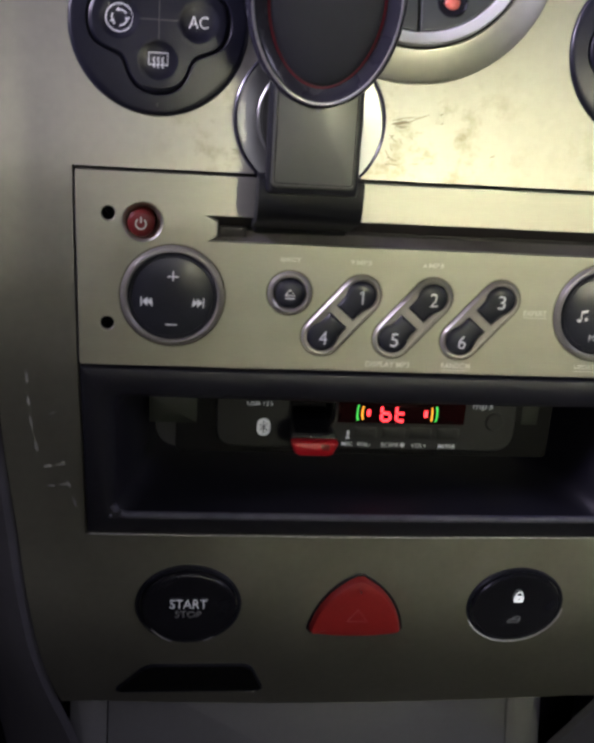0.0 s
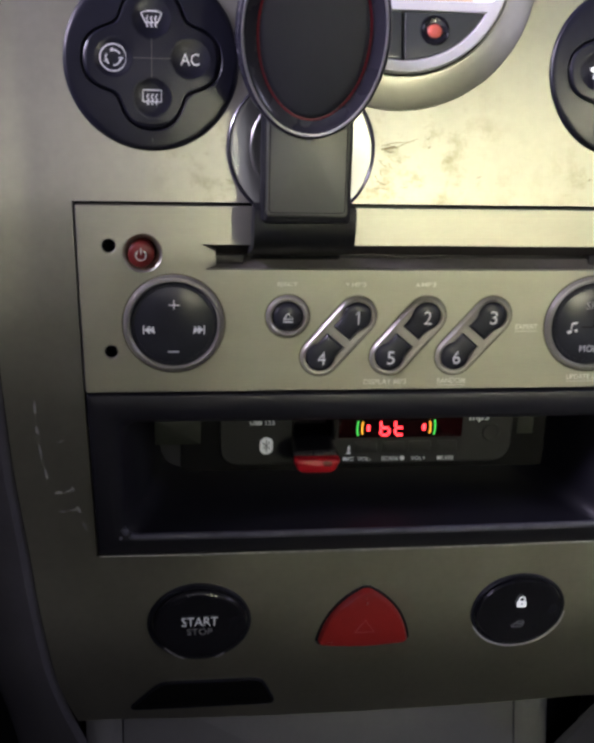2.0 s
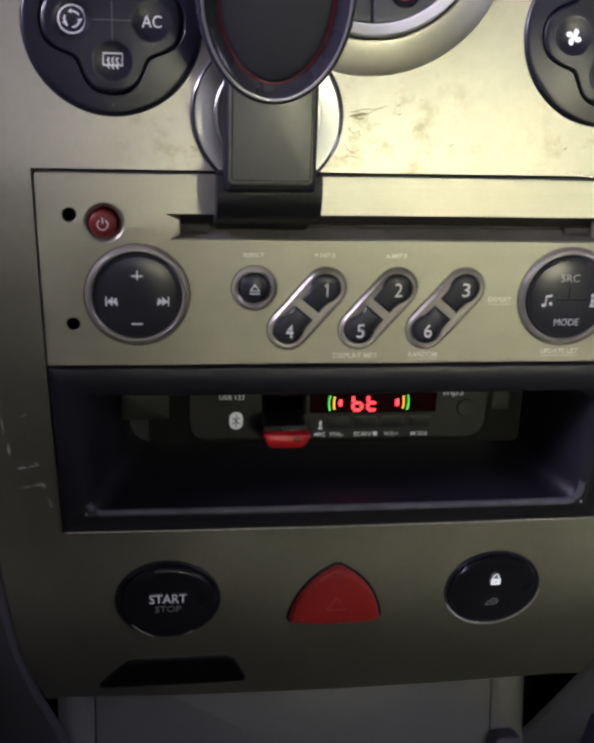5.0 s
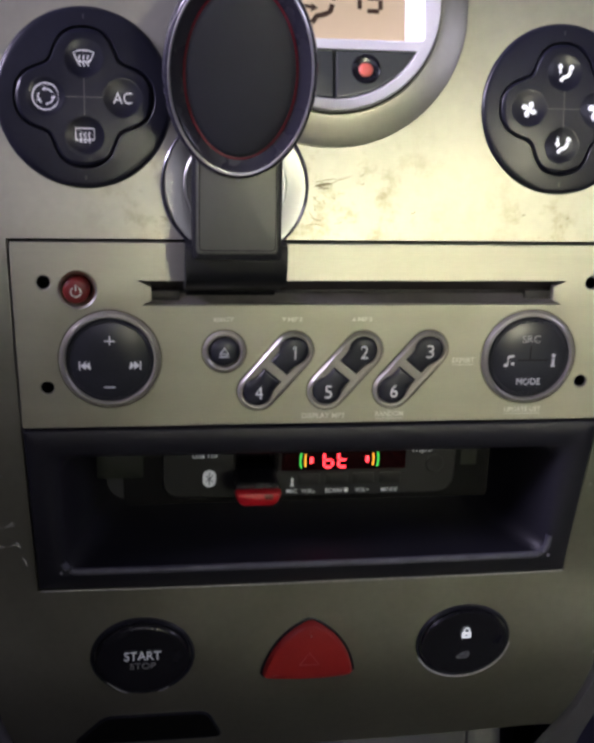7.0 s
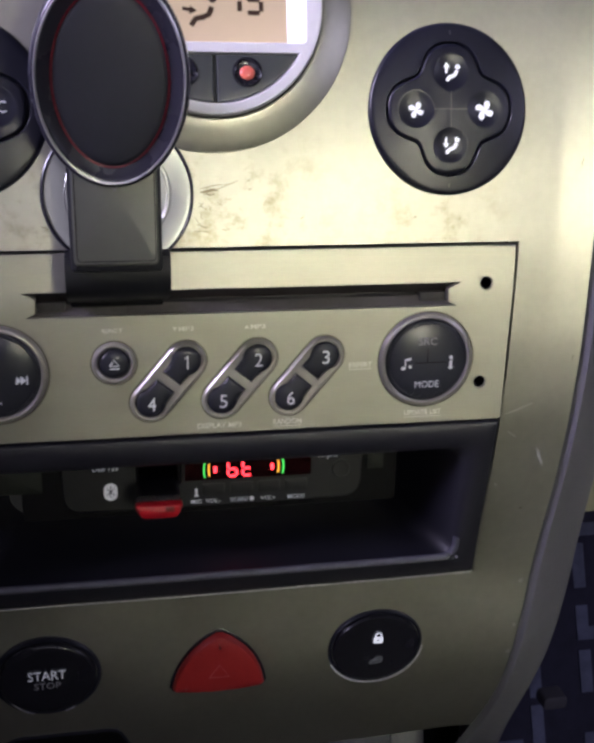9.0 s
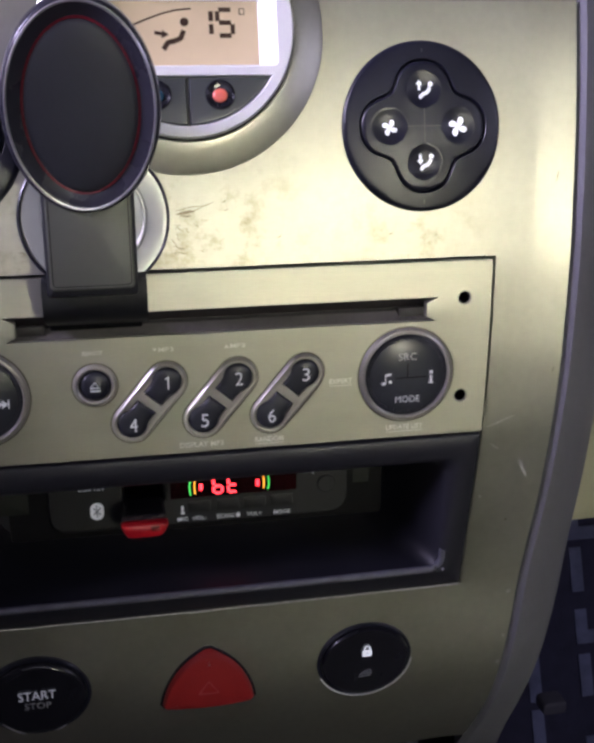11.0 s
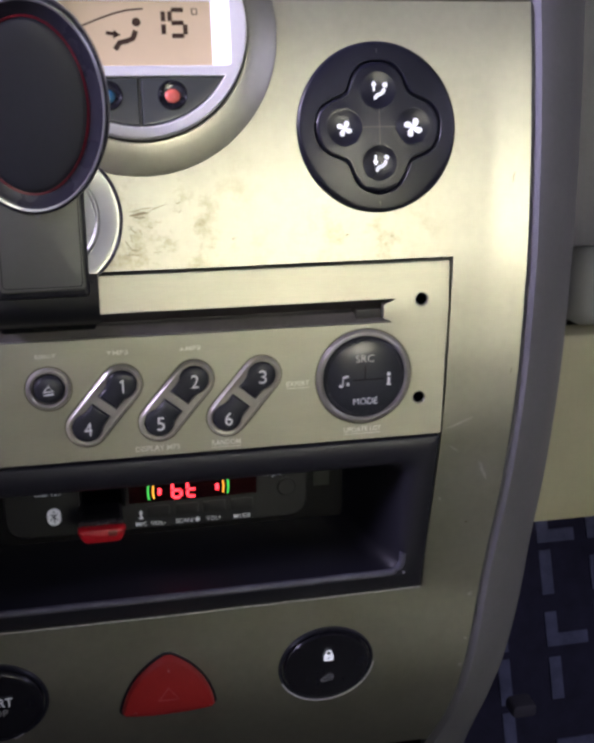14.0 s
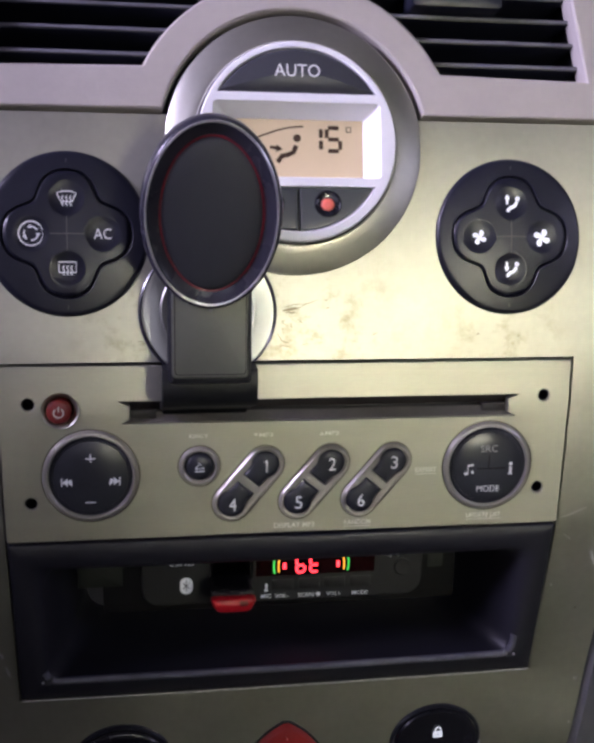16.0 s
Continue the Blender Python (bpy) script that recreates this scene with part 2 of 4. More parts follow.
def inset(points, d):
    """The outline moved inwards by d."""
    if d == 0:
        return points
    out, n = [], len(points)
    for i in range(n):
        a, p, b = Vector(points[i - 1]), Vector(points[i]), Vector(points[(i + 1) % n])
        t = (b - p).normalized() + (p - a).normalized()
        t = t.normalized() if t.length > 1e-9 else (b - p).normalized()
        out.append((p.x - t.y * d, p.y + t.x * d))
    return out


def solid(points, steps, ring=False, dish=0.0):
    """A body over an outline: steps of (inset, height), from back to front; capped, or closed on itself as a ring."""
    loops = [[(*p, h) for p in inset(points, d)] for d, h in steps]
    n, verts, faces = len(points), [], []
    for loop in loops:
        verts += loop
    for k in range(len(loops) - (0 if ring else 1)):
        a, b = k * n, ((k + 1) % len(loops)) * n
        faces += [(a + i, a + (i + 1) % n, b + (i + 1) % n, b + i) for i in range(n)]
    if not ring:
        faces.append(tuple(reversed(range(n))))
        last = (len(loops) - 1) * n
        c = [sum(v[k] for v in loops[-1]) / n for k in range(3)]
        verts.append((c[0], c[1], c[2] + dish))
        faces += [(last + i, last + (i + 1) % n, len(verts) - 1) for i in range(n)]
    return mesh(verts, faces)


def block(x0, x1, z0, z1, h0, h1, r=0.4):
    w, h = x1 - x0, z1 - z0
    rr = min(r, w / 2.2, h / 2.2)
    return solid(rrect(w, h, rr, (x0 + x1) / 2, (z0 + z1) / 2, 4), [(0, h0), (0, h1 - rr * 0.6), (rr * 0.18, h1 - rr * 0.18), (rr * 0.6, h1)])


def curve_mesh(data):
    ob = bpy.data.objects.new("curve", data)
    scene.collection.objects.link(ob)
    me = bpy.data.meshes.new_from_object(ob)
    bpy.data.objects.remove(ob)
    return me


def plate(outer, holes, h0, h1, bevel=0.25):
    """A flat sheet with openings through it, from height h0 to h1."""
    data = bpy.data.curves.new("plate", "CURVE")
    data.dimensions, data.fill_mode = "2D", "BOTH"
    data.extrude = (h1 - h0) / 2 - bevel
    data.bevel_depth, data.bevel_resolution, data.offset = bevel, 2, -bevel
    for loop in (outer, *holes):
        s = data.splines.new("POLY")
        s.points.add(len(loop) - 1)
        for p, (x, z) in zip(s.points, loop):
            p.co = (x, z, 0, 1)
        s.use_cyclic_u = True
    me = curve_mesh(data)
    mid = (h0 + h1) / 2
    me.transform(Matrix(((MM, 0, 0, 0), (0, 0, -MM, -mid * MM), (0, MM, 0, 0), (0, 0, 0, 1))))
    return me


def words(text, cx, cz, h, width, height, thick=0.08, bold=0.0):
    """Raised lettering of that width and height, centred, standing on height h."""
    data = bpy.data.curves.new("words", "FONT")
    data.body, data.size, data.extrude, data.resolution_u, data.offset = text, 1.0, 0.01, 3, bold
    me = curve_mesh(data)
    co = np.empty(len(me.vertices) * 3)
    me.vertices.foreach_get("co", co)
    co = co.reshape(-1, 3)
    lo, hi = co.min(0), co.max(0)
    out = np.empty_like(co)
    out[:, 0] = (cx + ((co[:, 0] - lo[0]) / max(1e-6, hi[0] - lo[0]) - 0.5) * width) * MM
    out[:, 2] = (cz + ((co[:, 1] - lo[1]) / max(1e-6, hi[1] - lo[1]) - 0.5) * height) * MM
    out[:, 1] = -(h + thick * (co[:, 2] > 0)) * MM
    me.vertices.foreach_set("co", out.reshape(-1))
    me.update()
    return me


def strokes(lines, w, h, thick=0.08):
    """Flat raised lines of width w along polylines."""
    verts, faces = [], []
    for line in lines:
        pts = [Vector(p) for p in line]
        n, base = len(pts), len(verts)
        for i, p in enumerate(pts):
            d = (pts[min(i + 1, n - 1)] - pts[max(i - 1, 0)]).normalized()
            s = Vector((-d.y, d.x)) * w / 2
            for q in (p + s, p - s):
                verts += [(q.x, q.y, h), (q.x, q.y, h + thick)]
        for i in range(n - 1):
            a, b = base + 4 * i, base + 4 * i + 4
            faces += [(a + 1, a + 3, b + 3, b + 1), (a, a + 1, b + 1, b), (a + 2, b + 2, b + 3, a + 3)]
        faces += [(base, base + 2, base + 3, base + 1), (base + 4 * (n - 1), base + 4 * (n - 1) + 1, base + 4 * (n - 1) + 3, base + 4 * (n - 1) + 2)]
    return mesh(verts, faces)


def dot(cx, cz, r, h, thick=0.08, rz=None):
    return solid(ellipse(r, rz, cx, cz, 18), [(0, h), (0, h + thick)])


def poly(points, h, thick=0.08):
    return solid(points, [(0, h), (0, h + thick)])


def arc(cx, cz, r, a0, a1, n=14):
    return [(cx + r * math.cos(radians(a0 + (a1 - a0) * i / n)), cz + r * math.sin(radians(a0 + (a1 - a0) * i / n))) for i in range(n + 1)]


# ---- the fascia's shape ----
PROFILE = [(560, 74), (580, 60), (600, 48), (620, 36), (640, 25), (655, 18.5), (670, 14), (685, 12), (700, 11.8), (714, 11.4), (735, 8.5), (755, 4.5), (775, 1.5),
           (800, 0), (834, 1), (860, 4.6), (880, 8), (900, 12), (930, 20), (960, 30), (1000, 45)]
EDGE = [(560, 96), (620, 104), (664, 112), (699, 116.5), (743, 120.5), (790, 122.4), (838, 123.8), (868, 124.8), (910, 125.8), (1000, 128)]


def table(rows, z):
    """Smooth interpolation."""
    zs, vs = [r[0] for r in rows], [r[1] for r in rows]
    return float(sum(np.interp(z + d, zs, vs) for d in (-6, -3, 0, 3, 6)) / 5)


def depth(z):
    return table(PROFILE, z)


def edge(z):
    return table(EDGE, z) - 3.6


def on(x, z, h=0.0):
    """The pose of a thing set on the fascia at (x, z), h in front of it."""
    slope = (depth(z + 4) - depth(z - 4)) / 8
    a = math.atan(slope)
    return Matrix.Translation((x * MM, (depth(z) - h * math.cos(a)) * MM, (z + h * math.sin(a)) * MM)) @ Matrix.Rotation(-a, 4, "X")

# ---- fascia, side trim and upper dash ----
OPEN_TOP, OPEN_LOW = 834.6, 712.9


def opening(z):
    return 92.6 + (z - 713) / 121 * 2.9


def fascia_depth(x, z):
    crease = edge(z) - 11.5
    over = max(0.0, abs(x) - crease)
    return depth(z) + over * -0.10


def fascia_mesh():
    zs = sorted(set(list(np.arange(631, 712, 3.0)) + [OPEN_LOW] + list(np.arange(716, 833, 3.0)) + [OPEN_TOP] + list(np.arange(838, 910, 3.0)) + [911.2]))
    verts, faces, index = [], [], {}
    cols = 96

    def xs(z):
        o, e = opening(min(max(z, OPEN_LOW), OPEN_TOP)), edge(z)
        side = [o + (e - o) * i / 16 for i in range(17)]
        mid = [-o + 2 * o * i / 64 for i in range(1, 64)]
        return [-s for s in reversed(side)] + mid + side
    for j, z in enumerate(zs):
        for i, x in enumerate(xs(z)):
            index[i, j] = len(verts)
            # the lower edge droops a little towards the middle
            low = 8.0 * (1 - (x / 104) ** 2) * max(0, (660 - z) / 38) ** 2 if z < 660 else 0
            zz = z + 9 * max(0, (660 - z) / 38) ** 2 - low
            verts.append((x, zz, -fascia_depth(x, zz)))
    for j in range(len(zs) - 1):
        inside = zs[j] >= OPEN_LOW - 0.01 and zs[j + 1] <= OPEN_TOP + 0.01
        for i in range(cols):
            if inside and 16 <= i < 80:
                continue
            corners = [verts[index[k]] for k in ((i, j), (i + 1, j), (i, j + 1), (i + 1, j + 1))]
            if any(max(math.hypot(x - c, z - 874.3) for x, z, h in corners) < 23.9 for c in (71.4, -72)):
                continue
            faces.append((index[i, j], index[i + 1, j], index[i + 1, j + 1], index[i, j + 1]))
    # returns: outer rim, and the walls of the opening
    uses = {}
    for f in faces:
        for k in range(4):
            e = tuple(sorted((f[k], f[(k + 1) % 4])))
            uses[e] = uses.get(e, 0) + 1
    back = {}
    for (a, b), n in uses.items():
        if n == 1:
            for v in (a, b):
                if v not in back:
                    x, z, h = verts[v]
                    back[v] = len(verts)
                    verts.append((x, z, h - 9))
            faces.append((a, b, back[b], back[a]))
    return mesh(verts, faces)


console = tagged(thing("center_console", Matrix(), "scratched champagne-painted plastic centre console of a car dashboard", "car console"), kind="structure")
fascia = part("fascia", fascia_mesh(), PAINT, console, "worn champagne satin paint with dark scuffs")


def trim_mesh(side):
    """The dark side cover that curves away from the fascia's edge."""
    verts, faces = [], []
    zs = list(np.arange(560, 1001, 8.0))
    for z in zs:
        e = edge(z)
        y0 = fascia_depth(e, z)
        outer = e + 34 if z > 700 else e + 34 - (700 - z) * 0.02
        for u in np.linspace(0, 1, 15):
            x = e + 0.5 + (outer - e) * math.sin(u * math.pi / 2) ** 1.15
            y = y0 - 0.8 + (2.2 if u == 0 else 0) + (62 - y0) * (1 - math.cos(u * math.pi / 2)) ** 1.1
            verts.append((side * x, z, -y))
        verts.append((side * (outer + 1), z, -150))
    n = 16
    for j in range(len(zs) - 1):
        for i in range(n - 1):
            a = j * n + i
            faces.append((a, a + 1, a + n + 1, a + n))
    return mesh(verts, faces)


for side in (-1, 1):
    part("side_trim", trim_mesh(side), TRIM, console, "dark grey grained plastic side cover")


def on_fascia(points, w, mat, name, label="", lift=0.06):
    """A mark on the paint: a thin strip that follows the surface."""
    pts = [Vector(p) for p in points]
    verts, faces = [], []
    n = len(pts)
    for i, p in enumerate(pts):
        d = (pts[min(i + 1, n - 1)] - pts[max(i - 1, 0)]).normalized()
        s = Vector((-d.y, d.x)) * w * (0.85 if mat is SCUFF_GLINT else 0.32) * (0.3 if i in (0, n - 1) else 1)
        for q in (p + s, p - s):
            verts.append((q.x, q.y, -fascia_depth(q.x, q.y) + lift))
    for i in range(n - 1):
        faces.append((2 * i, 2 * i + 1, 2 * i + 3, 2 * i + 2))
    return part(name, mesh(verts, faces), mat, console, label)


rnd = random.Random(4)


def wiggle(x, z, dx, dz, n=5, jit=0.25):
    return [(x + dx * i / (n - 1) + rnd.uniform(-jit, jit), z + dz * i / (n - 1) + rnd.uniform(-jit, jit)) for i in range(n)]


for x, z, dx, dz, w in ((-4.6, 850.8, 5.0, 0.5, 1.3), (-4.8, 851.8, 7.6, 1.0, 0.4), (-3.6, 849.9, 3.4, 0.1, 0.7), (-5.6, 847.8, 2.4, -2.4, 0.3), (-6.6, 843.6, 1.8, -2.4, 0.35), (0.4, 847.6, 1.4, -0.9, 0.3),
                        (2.8, 852.8, 2.0, 0.3, 0.3), (0.2, 851.4, 6.2, 2.2, 0.35), (-5.2, 846.4, 1.6, 1.2, 0.3), (-4.8, 845.2, 0.6, -2.2, 0.3), (-2.4, 846.8, 1.2, -1.6, 0.3), (-5.8, 841.2, 3.0, -0.9, 0.5), (-6.6, 839.4, 4.6, -0.4, 0.4),
                        (1.6, 839.6, 2.2, 0.3, 0.3), (9.4, 851.2, 1.2, 0.2, 0.5), (9.2, 853.6, 1.0, 0.6, 0.4), (25.0, 842.6, 1.4, 0.8, 0.4), (-48.6, 840.2, -2.4, 1.5, 0.4), (60.5, 842.4, 1.0, 0.5, 0.5), (75.0, 841.6, 0.9, 0.4, 0.5)):
    on_fascia(wiggle(x, z, dx, dz), w, MARK, "scratch")
for x, z, dx, dz, w in (
                        (115.3, 857, 0.6, 3.4, 0.6), (-117, 884, 2.4, -1.0, 1.2), (-116, 893, 1.8, -3.0, 1.0), (-115.6, 901, 2.2, -0.6, 1.0), (-114.5, 889, 1.0, -1.4, 0.8), (116.4, 795, 0.6, 2.0, 0.5), (106.3, 738.7, 1.0, 0.3, 0.8)):
    on_fascia(wiggle(x, z, dx, dz, 5, 0.15), w, MARK_SOFT, "smudge")
for x, z, dx, dz, w in ((-109.4, 773, 0.3, -5, 0.4), (-109.0, 764, 0.2, -3.5, 0.5), (-108.8, 757.5, 0.6, -6, 0.35), (-107.6, 748, 0.7, -4, 0.5), (-105.2, 738.3, 2.6, 0.5, 0.6), (-101.6, 739, 3.2, 0.4, 0.4), (-104.0, 731, 2.2, 0.3, 0.5), (-100.6, 731.4, 2.4, 0.4, 0.35), (-99.5, 741, 0.8, -2.2, 0.5), (-98.4, 733, 1.2, -2.6, 0.45),
                        (-96.6, 727, 1.4, -3.8, 0.4), (95.5, 776.5, 9.6, 3.4, 0.4), (108.3, 763.6, 3.6, -7.8, 0.55), (97, 770, 4, -2.5, 0.3), (95.5, 749.2, 0.8, 0.3, 0.8), (110.2, 708, 1.6, 0.2, 0.9),
                        (109.8, 689.3, 0.8, 0.4, 0.8), (108.3, 677.8, 1.2, 0.4, 0.9), (-36, 640.5, 3.4, 0.8, 0.7), (-34.6, 642.5, 2.4, -3, 0.5), (-103.2, 757.5, 2.2, 1.0, 0.4)):
    on_fascia(wiggle(x, z, dx, dz, 5, 0.2), w, SCUFF_GLINT, "scuff")

# upper dash: a band along the top of the fascia that arches over the display, with two openings for the vents
UP = on(0, 912, 0.0)
CZ = -9.6


def arch(r, a0, a1, n=28):
    return arc(0, CZ, r, a0, a1, n)


a_in = math.degrees(math.asin((0.5 - CZ) / 43.4))
upper_outline = [(-125.4, 0.5)] + arch(43.4, 180 - a_in, a_in) + [(125.4, 0.5), (125.4, 92), (-125.4, 92)]
upper_outline = list(reversed(upper_outline))
a_v = math.degrees(math.asin((14.4 - CZ) / 54.0))
a_t = 66.0
vent_r = [(99.6, 13.4)] + [(94.0, 44), (90, 76), (54 * math.cos(radians(a_t)), 76)] + arch(54, a_t, a_v, 12)
vent_l = [(-x, z) for x, z in reversed(vent_r)]
upper = tagged(thing("upper_dash", UP, "beige-grey grained plastic upper dash that arches over the climate display", "dashboard"), kind="structure")
part("dash_band", plate(upper_outline, [vent_r, vent_l], -7, 1.4, 0.9), UPPER, upper)


def air_vent(side):
    v = thing("air_vent", UP, "black dashboard air vent with thin horizontal slats", "air vent", "dashboard air vents")
    outline = [(side * x, z) for x, z in vent_r]
    if side < 0:
        outline.reverse()
    ccw = sum(outline[i - 1][0] * p[1] - p[0] * outline[i - 1][1] for i, p in enumerate(outline)) > 0
    outline = outline if ccw else outline[::-1]
    part("duct", solid(outline, [(-0.6, -6.5), (-0.6, -48), (-2.5, -48), (-2.5, -6.5)], ring=True), SLOT, v)
    part("duct_back", poly(inset(outline, -2), -50, 1.5), SLOT, v)
    for k in range(6):
        z = 19.6 + 7.9 * k
        r0 = math.sqrt(max(0, 54 ** 2 - (z - CZ) ** 2)) - 4 if z - CZ < 54 else 18
        r1 = 99.6 - (z - 13) * 0.18
        x0, x1 = sorted((side * max(r0, 14), side * (r1 + 2)))
        slat = part("slat", block(x0, x1, z - 0.9, z + 0.9, -26, -4.2, 0.7), BLACK, v)
        part("edge_strip", block(x0, x1, z - 0.45, z + 0.45, -4.3, -3.9, 0.15), TRIM, slat, "pale front edge")
    for x in (40, 62, 84):
        part("vane", block(side * x - 0.6, side * x + 0.6, 14, 74, -44, -27, 0.4), SLOT, v)
    if side > 0:
        tab = part("adjuster", block(39, 70, 36.6, 46, -8, 2.5, 1.6), BLACK, v, "dark grey adjuster tab")
        part("grip_strip", block(41, 68, 41.5, 43.4, 2.5, 2.9, 0.3), RIM, tab)
    else:
        part("adjuster", block(-84, -58, 44.6, 54, -8, 2.0, 1.6), BLACK, v, "dark grey adjuster tab")
    return v


for side in (-1, 1):
    air_vent(side)

# ---- climate dials ----


def clover(n=96):
    out = []
    for i in range(n):
        a = 2 * math.pi * i / n
        r = 17.2 + 2.65 * math.cos(4 * a) - 0.5 * math.cos(8 * a)
        out.append((r * math.cos(a), r * math.sin(a)))
    return out


def dimpled_pad():
    """The four-way pad, domed, with a round hollow under each symbol."""
    n, rings = 96, 26
    outline = clover(n)
    verts, faces = [], []

    def height(x, z):
        r = math.hypot(x, z)
        h = 4.1 - 0.0030 * r * r
        for dx, dz in ((10.8, 0), (-10.8, 0), (0, 10.8), (0, -10.8)):
            d = math.hypot(x - dx, z - dz)
            if d < 5.2:
                h -= 0.75 * (1 - (d / 5.2) ** 2) ** 0.8
            elif d < 6.4:
                h += 0.12 * (1 - (d - 5.2) / 1.2)
        return h
    for k in range(rings):
        s = 1 - k / rings
        for x, z in outline:
            verts.append((x * s, z * s, height(x * s, z * s) - (0.55 if k == 0 else 0)))
    verts.append((0, 0, height(0, 0)))
    for k in range(rings - 1):
        for i in range(n):
            a, b = k * n + i, k * n + (i + 1) % n
            faces.append((a, b, b + n, a + n))
    last = (rings - 1) * n
    faces += [(last + i, last + (i + 1) % n, len(verts) - 1) for i in range(n)]
    base = len(verts)
    verts += [(x, z, -2) for x, z in outline]
    faces += [(i, (i + 1) % n, base + (i + 1) % n, base + i) for i in range(n)]
    return mesh(verts, faces)


def dial_ring():
    """The round black surround, with the pad's outline cut out."""
    n = 96
    hole = inset(clover(n), -0.55)
    outer = ellipse(25.1, 25.6, 0, 0, n)

    def crown(x, z):
        return 4.0 - 0.0030 * (x * x + z * z)
    loops = [[(x, z, -1) for x, z in outer], [(x, z, 1.2) for x, z in outer], [(x, z, 1.85) for x, z in inset(outer, 0.35)]]
    for k in range(7):
        s = k / 6
        loops.append([(o[0] * (1 - s) * 0.965 + q[0] * s, o[1] * (1 - s) * 0.965 + q[1] * s) for o, q in zip(outer, inset(hole, -0.25))])
        loops[-1] = [(x, z, crown(x, z)) for x, z in loops[-1]]
    loops += [[(x, z, crown(x, z) - 0.25) for x, z in hole], [(x, z, -2) for x, z in inset(hole, 0.2)]]
    verts = [v for loop in loops for v in loop]
    faces = []
    for k in range(len(loops) - 1):
        faces += [(k * n + i, k * n + (i + 1) % n, (k + 1) * n + (i + 1) % n, (k + 1) * n + i) for i in range(n)]
    return mesh(verts, faces)


def fan_icon(cx, cz, s):
    """Four swept blades round a hub."""
    out = [dot(cx, cz, 0.5 * s, 1.5)]
    for k in range(4):
        a = radians(58 + 90 * k)
        u, v = (math.cos(a), math.sin(a)), (-math.sin(a), math.cos(a))
        blade = [(0.2, -0.35), (1.2, -0.75), (2.3, -0.55), (2.75, 0.3), (2.4, 1.05), (1.5, 1.0), (0.7, 0.45)]
        pts = rounded([(cx + s * (p * u[0] + q * v[0]), cz + s * (p * u[1] + q * v[1])) for p, q in blade], 0.3 * s, 4)
        out.append(poly(pts, 1.5))
    return joined(*out)


def person_icon(cx, cz, up):
    """Seated figure sign with an arrow of air: a dot, a bent line and an arrow."""
    bits = [dot(cx + 2.2, cz + 1.6, 0.75, 1.5)]
    bits.append(strokes([[(cx + 2.0, cz + 0.6), (cx + 1.5, cz - 0.5), (cx + 0.9, cz - 1.0), (cx - 0.1, cz - 1.3), (cx - 0.8, cz - 1.9), (cx - 1.0, cz - 2.6)]], 1.0, 1.5))
    d = 1 if up else -1
    ax, az = cx - 1.3, cz + 1.0
    bits.append(strokes([[(ax, az - 1.2), (ax, az + 1.2)]], 0.65, 1.5))
    tri = [(ax - 0.95, az + 0.5 * d), (ax + 0.95, az + 0.5 * d), (ax, az + 1.9 * d)]
    bits.append(poly(tri if up else tri[::-1], 1.5))
    return joined(*bits)


def heat_icon(cx, cz, rear):
    if rear:
        frame_line = [(cx - 2.6, cz - 1.3), (cx - 2.6, cz + 1.9), (cx + 2.6, cz + 1.9), (cx + 2.6, cz - 1.3), (cx - 2.6, cz - 1.3)]
    else:
        frame_line = [(cx - 1.7, cz - 1.0), (cx - 2.9, cz + 1.6), (cx - 1.2, cz + 2.2), (cx + 1.2, cz + 2.2), (cx + 2.9, cz + 1.6), (cx + 1.7, cz - 1.0), (cx - 1.7, cz - 1.0)]
    waves = [[(cx + k + 0.25 * (-1) ** i, cz - 2.2 + 0.75 * i) for i in range(5)] for k in (-1.2, 0, 1.2)]
    return joined(strokes([frame_line], 0.4, 1.5), strokes(waves, 0.42, 1.52))


def climate_dial(x, label):
    d = thing("climate_dial", on(x, 874.3, -1.1), label, "climate control", "climate dials")
    part("surround", dial_ring(), BLACK, d)
    part("rocker_pad", dimpled_pad(), BLACK, d, "four-way rocker pad")
    part("cross_line", strokes([[(-5.2, 0), (5.2, 0)], [(0, -5.2), (0, 5.2)]], 0.28, 4.02, 0.10), SLOT_GREY, d)
    for a in (90, 270):
        part("index_mark", strokes([[(0, 22.0 * (1 if a == 90 else -1)), (0, 23.2 * (1 if a == 90 else -1))]], 0.3, 2.48, 0.08), SLOT_GREY, d)
    return d


SYMBOL = Matrix.Translation((0, -1.8 * MM, 0))
left_dial = climate_dial(-72, "round black climate dial with air, defrost and AC symbols")
part("windscreen_symbol", heat_icon(0, 10.8, False), WHITE, left_dial, "printed windscreen heating symbol", m=SYMBOL)
part("rear_window_symbol", heat_icon(0, -10.6, True), WHITE, left_dial, "printed rear window heating symbol", m=SYMBOL)
part("ac_lettering", words("AC", 10.8, 0, 1.5, 5.4, 3.3), WHITE, left_dial, "printed letters AC", m=SYMBOL)
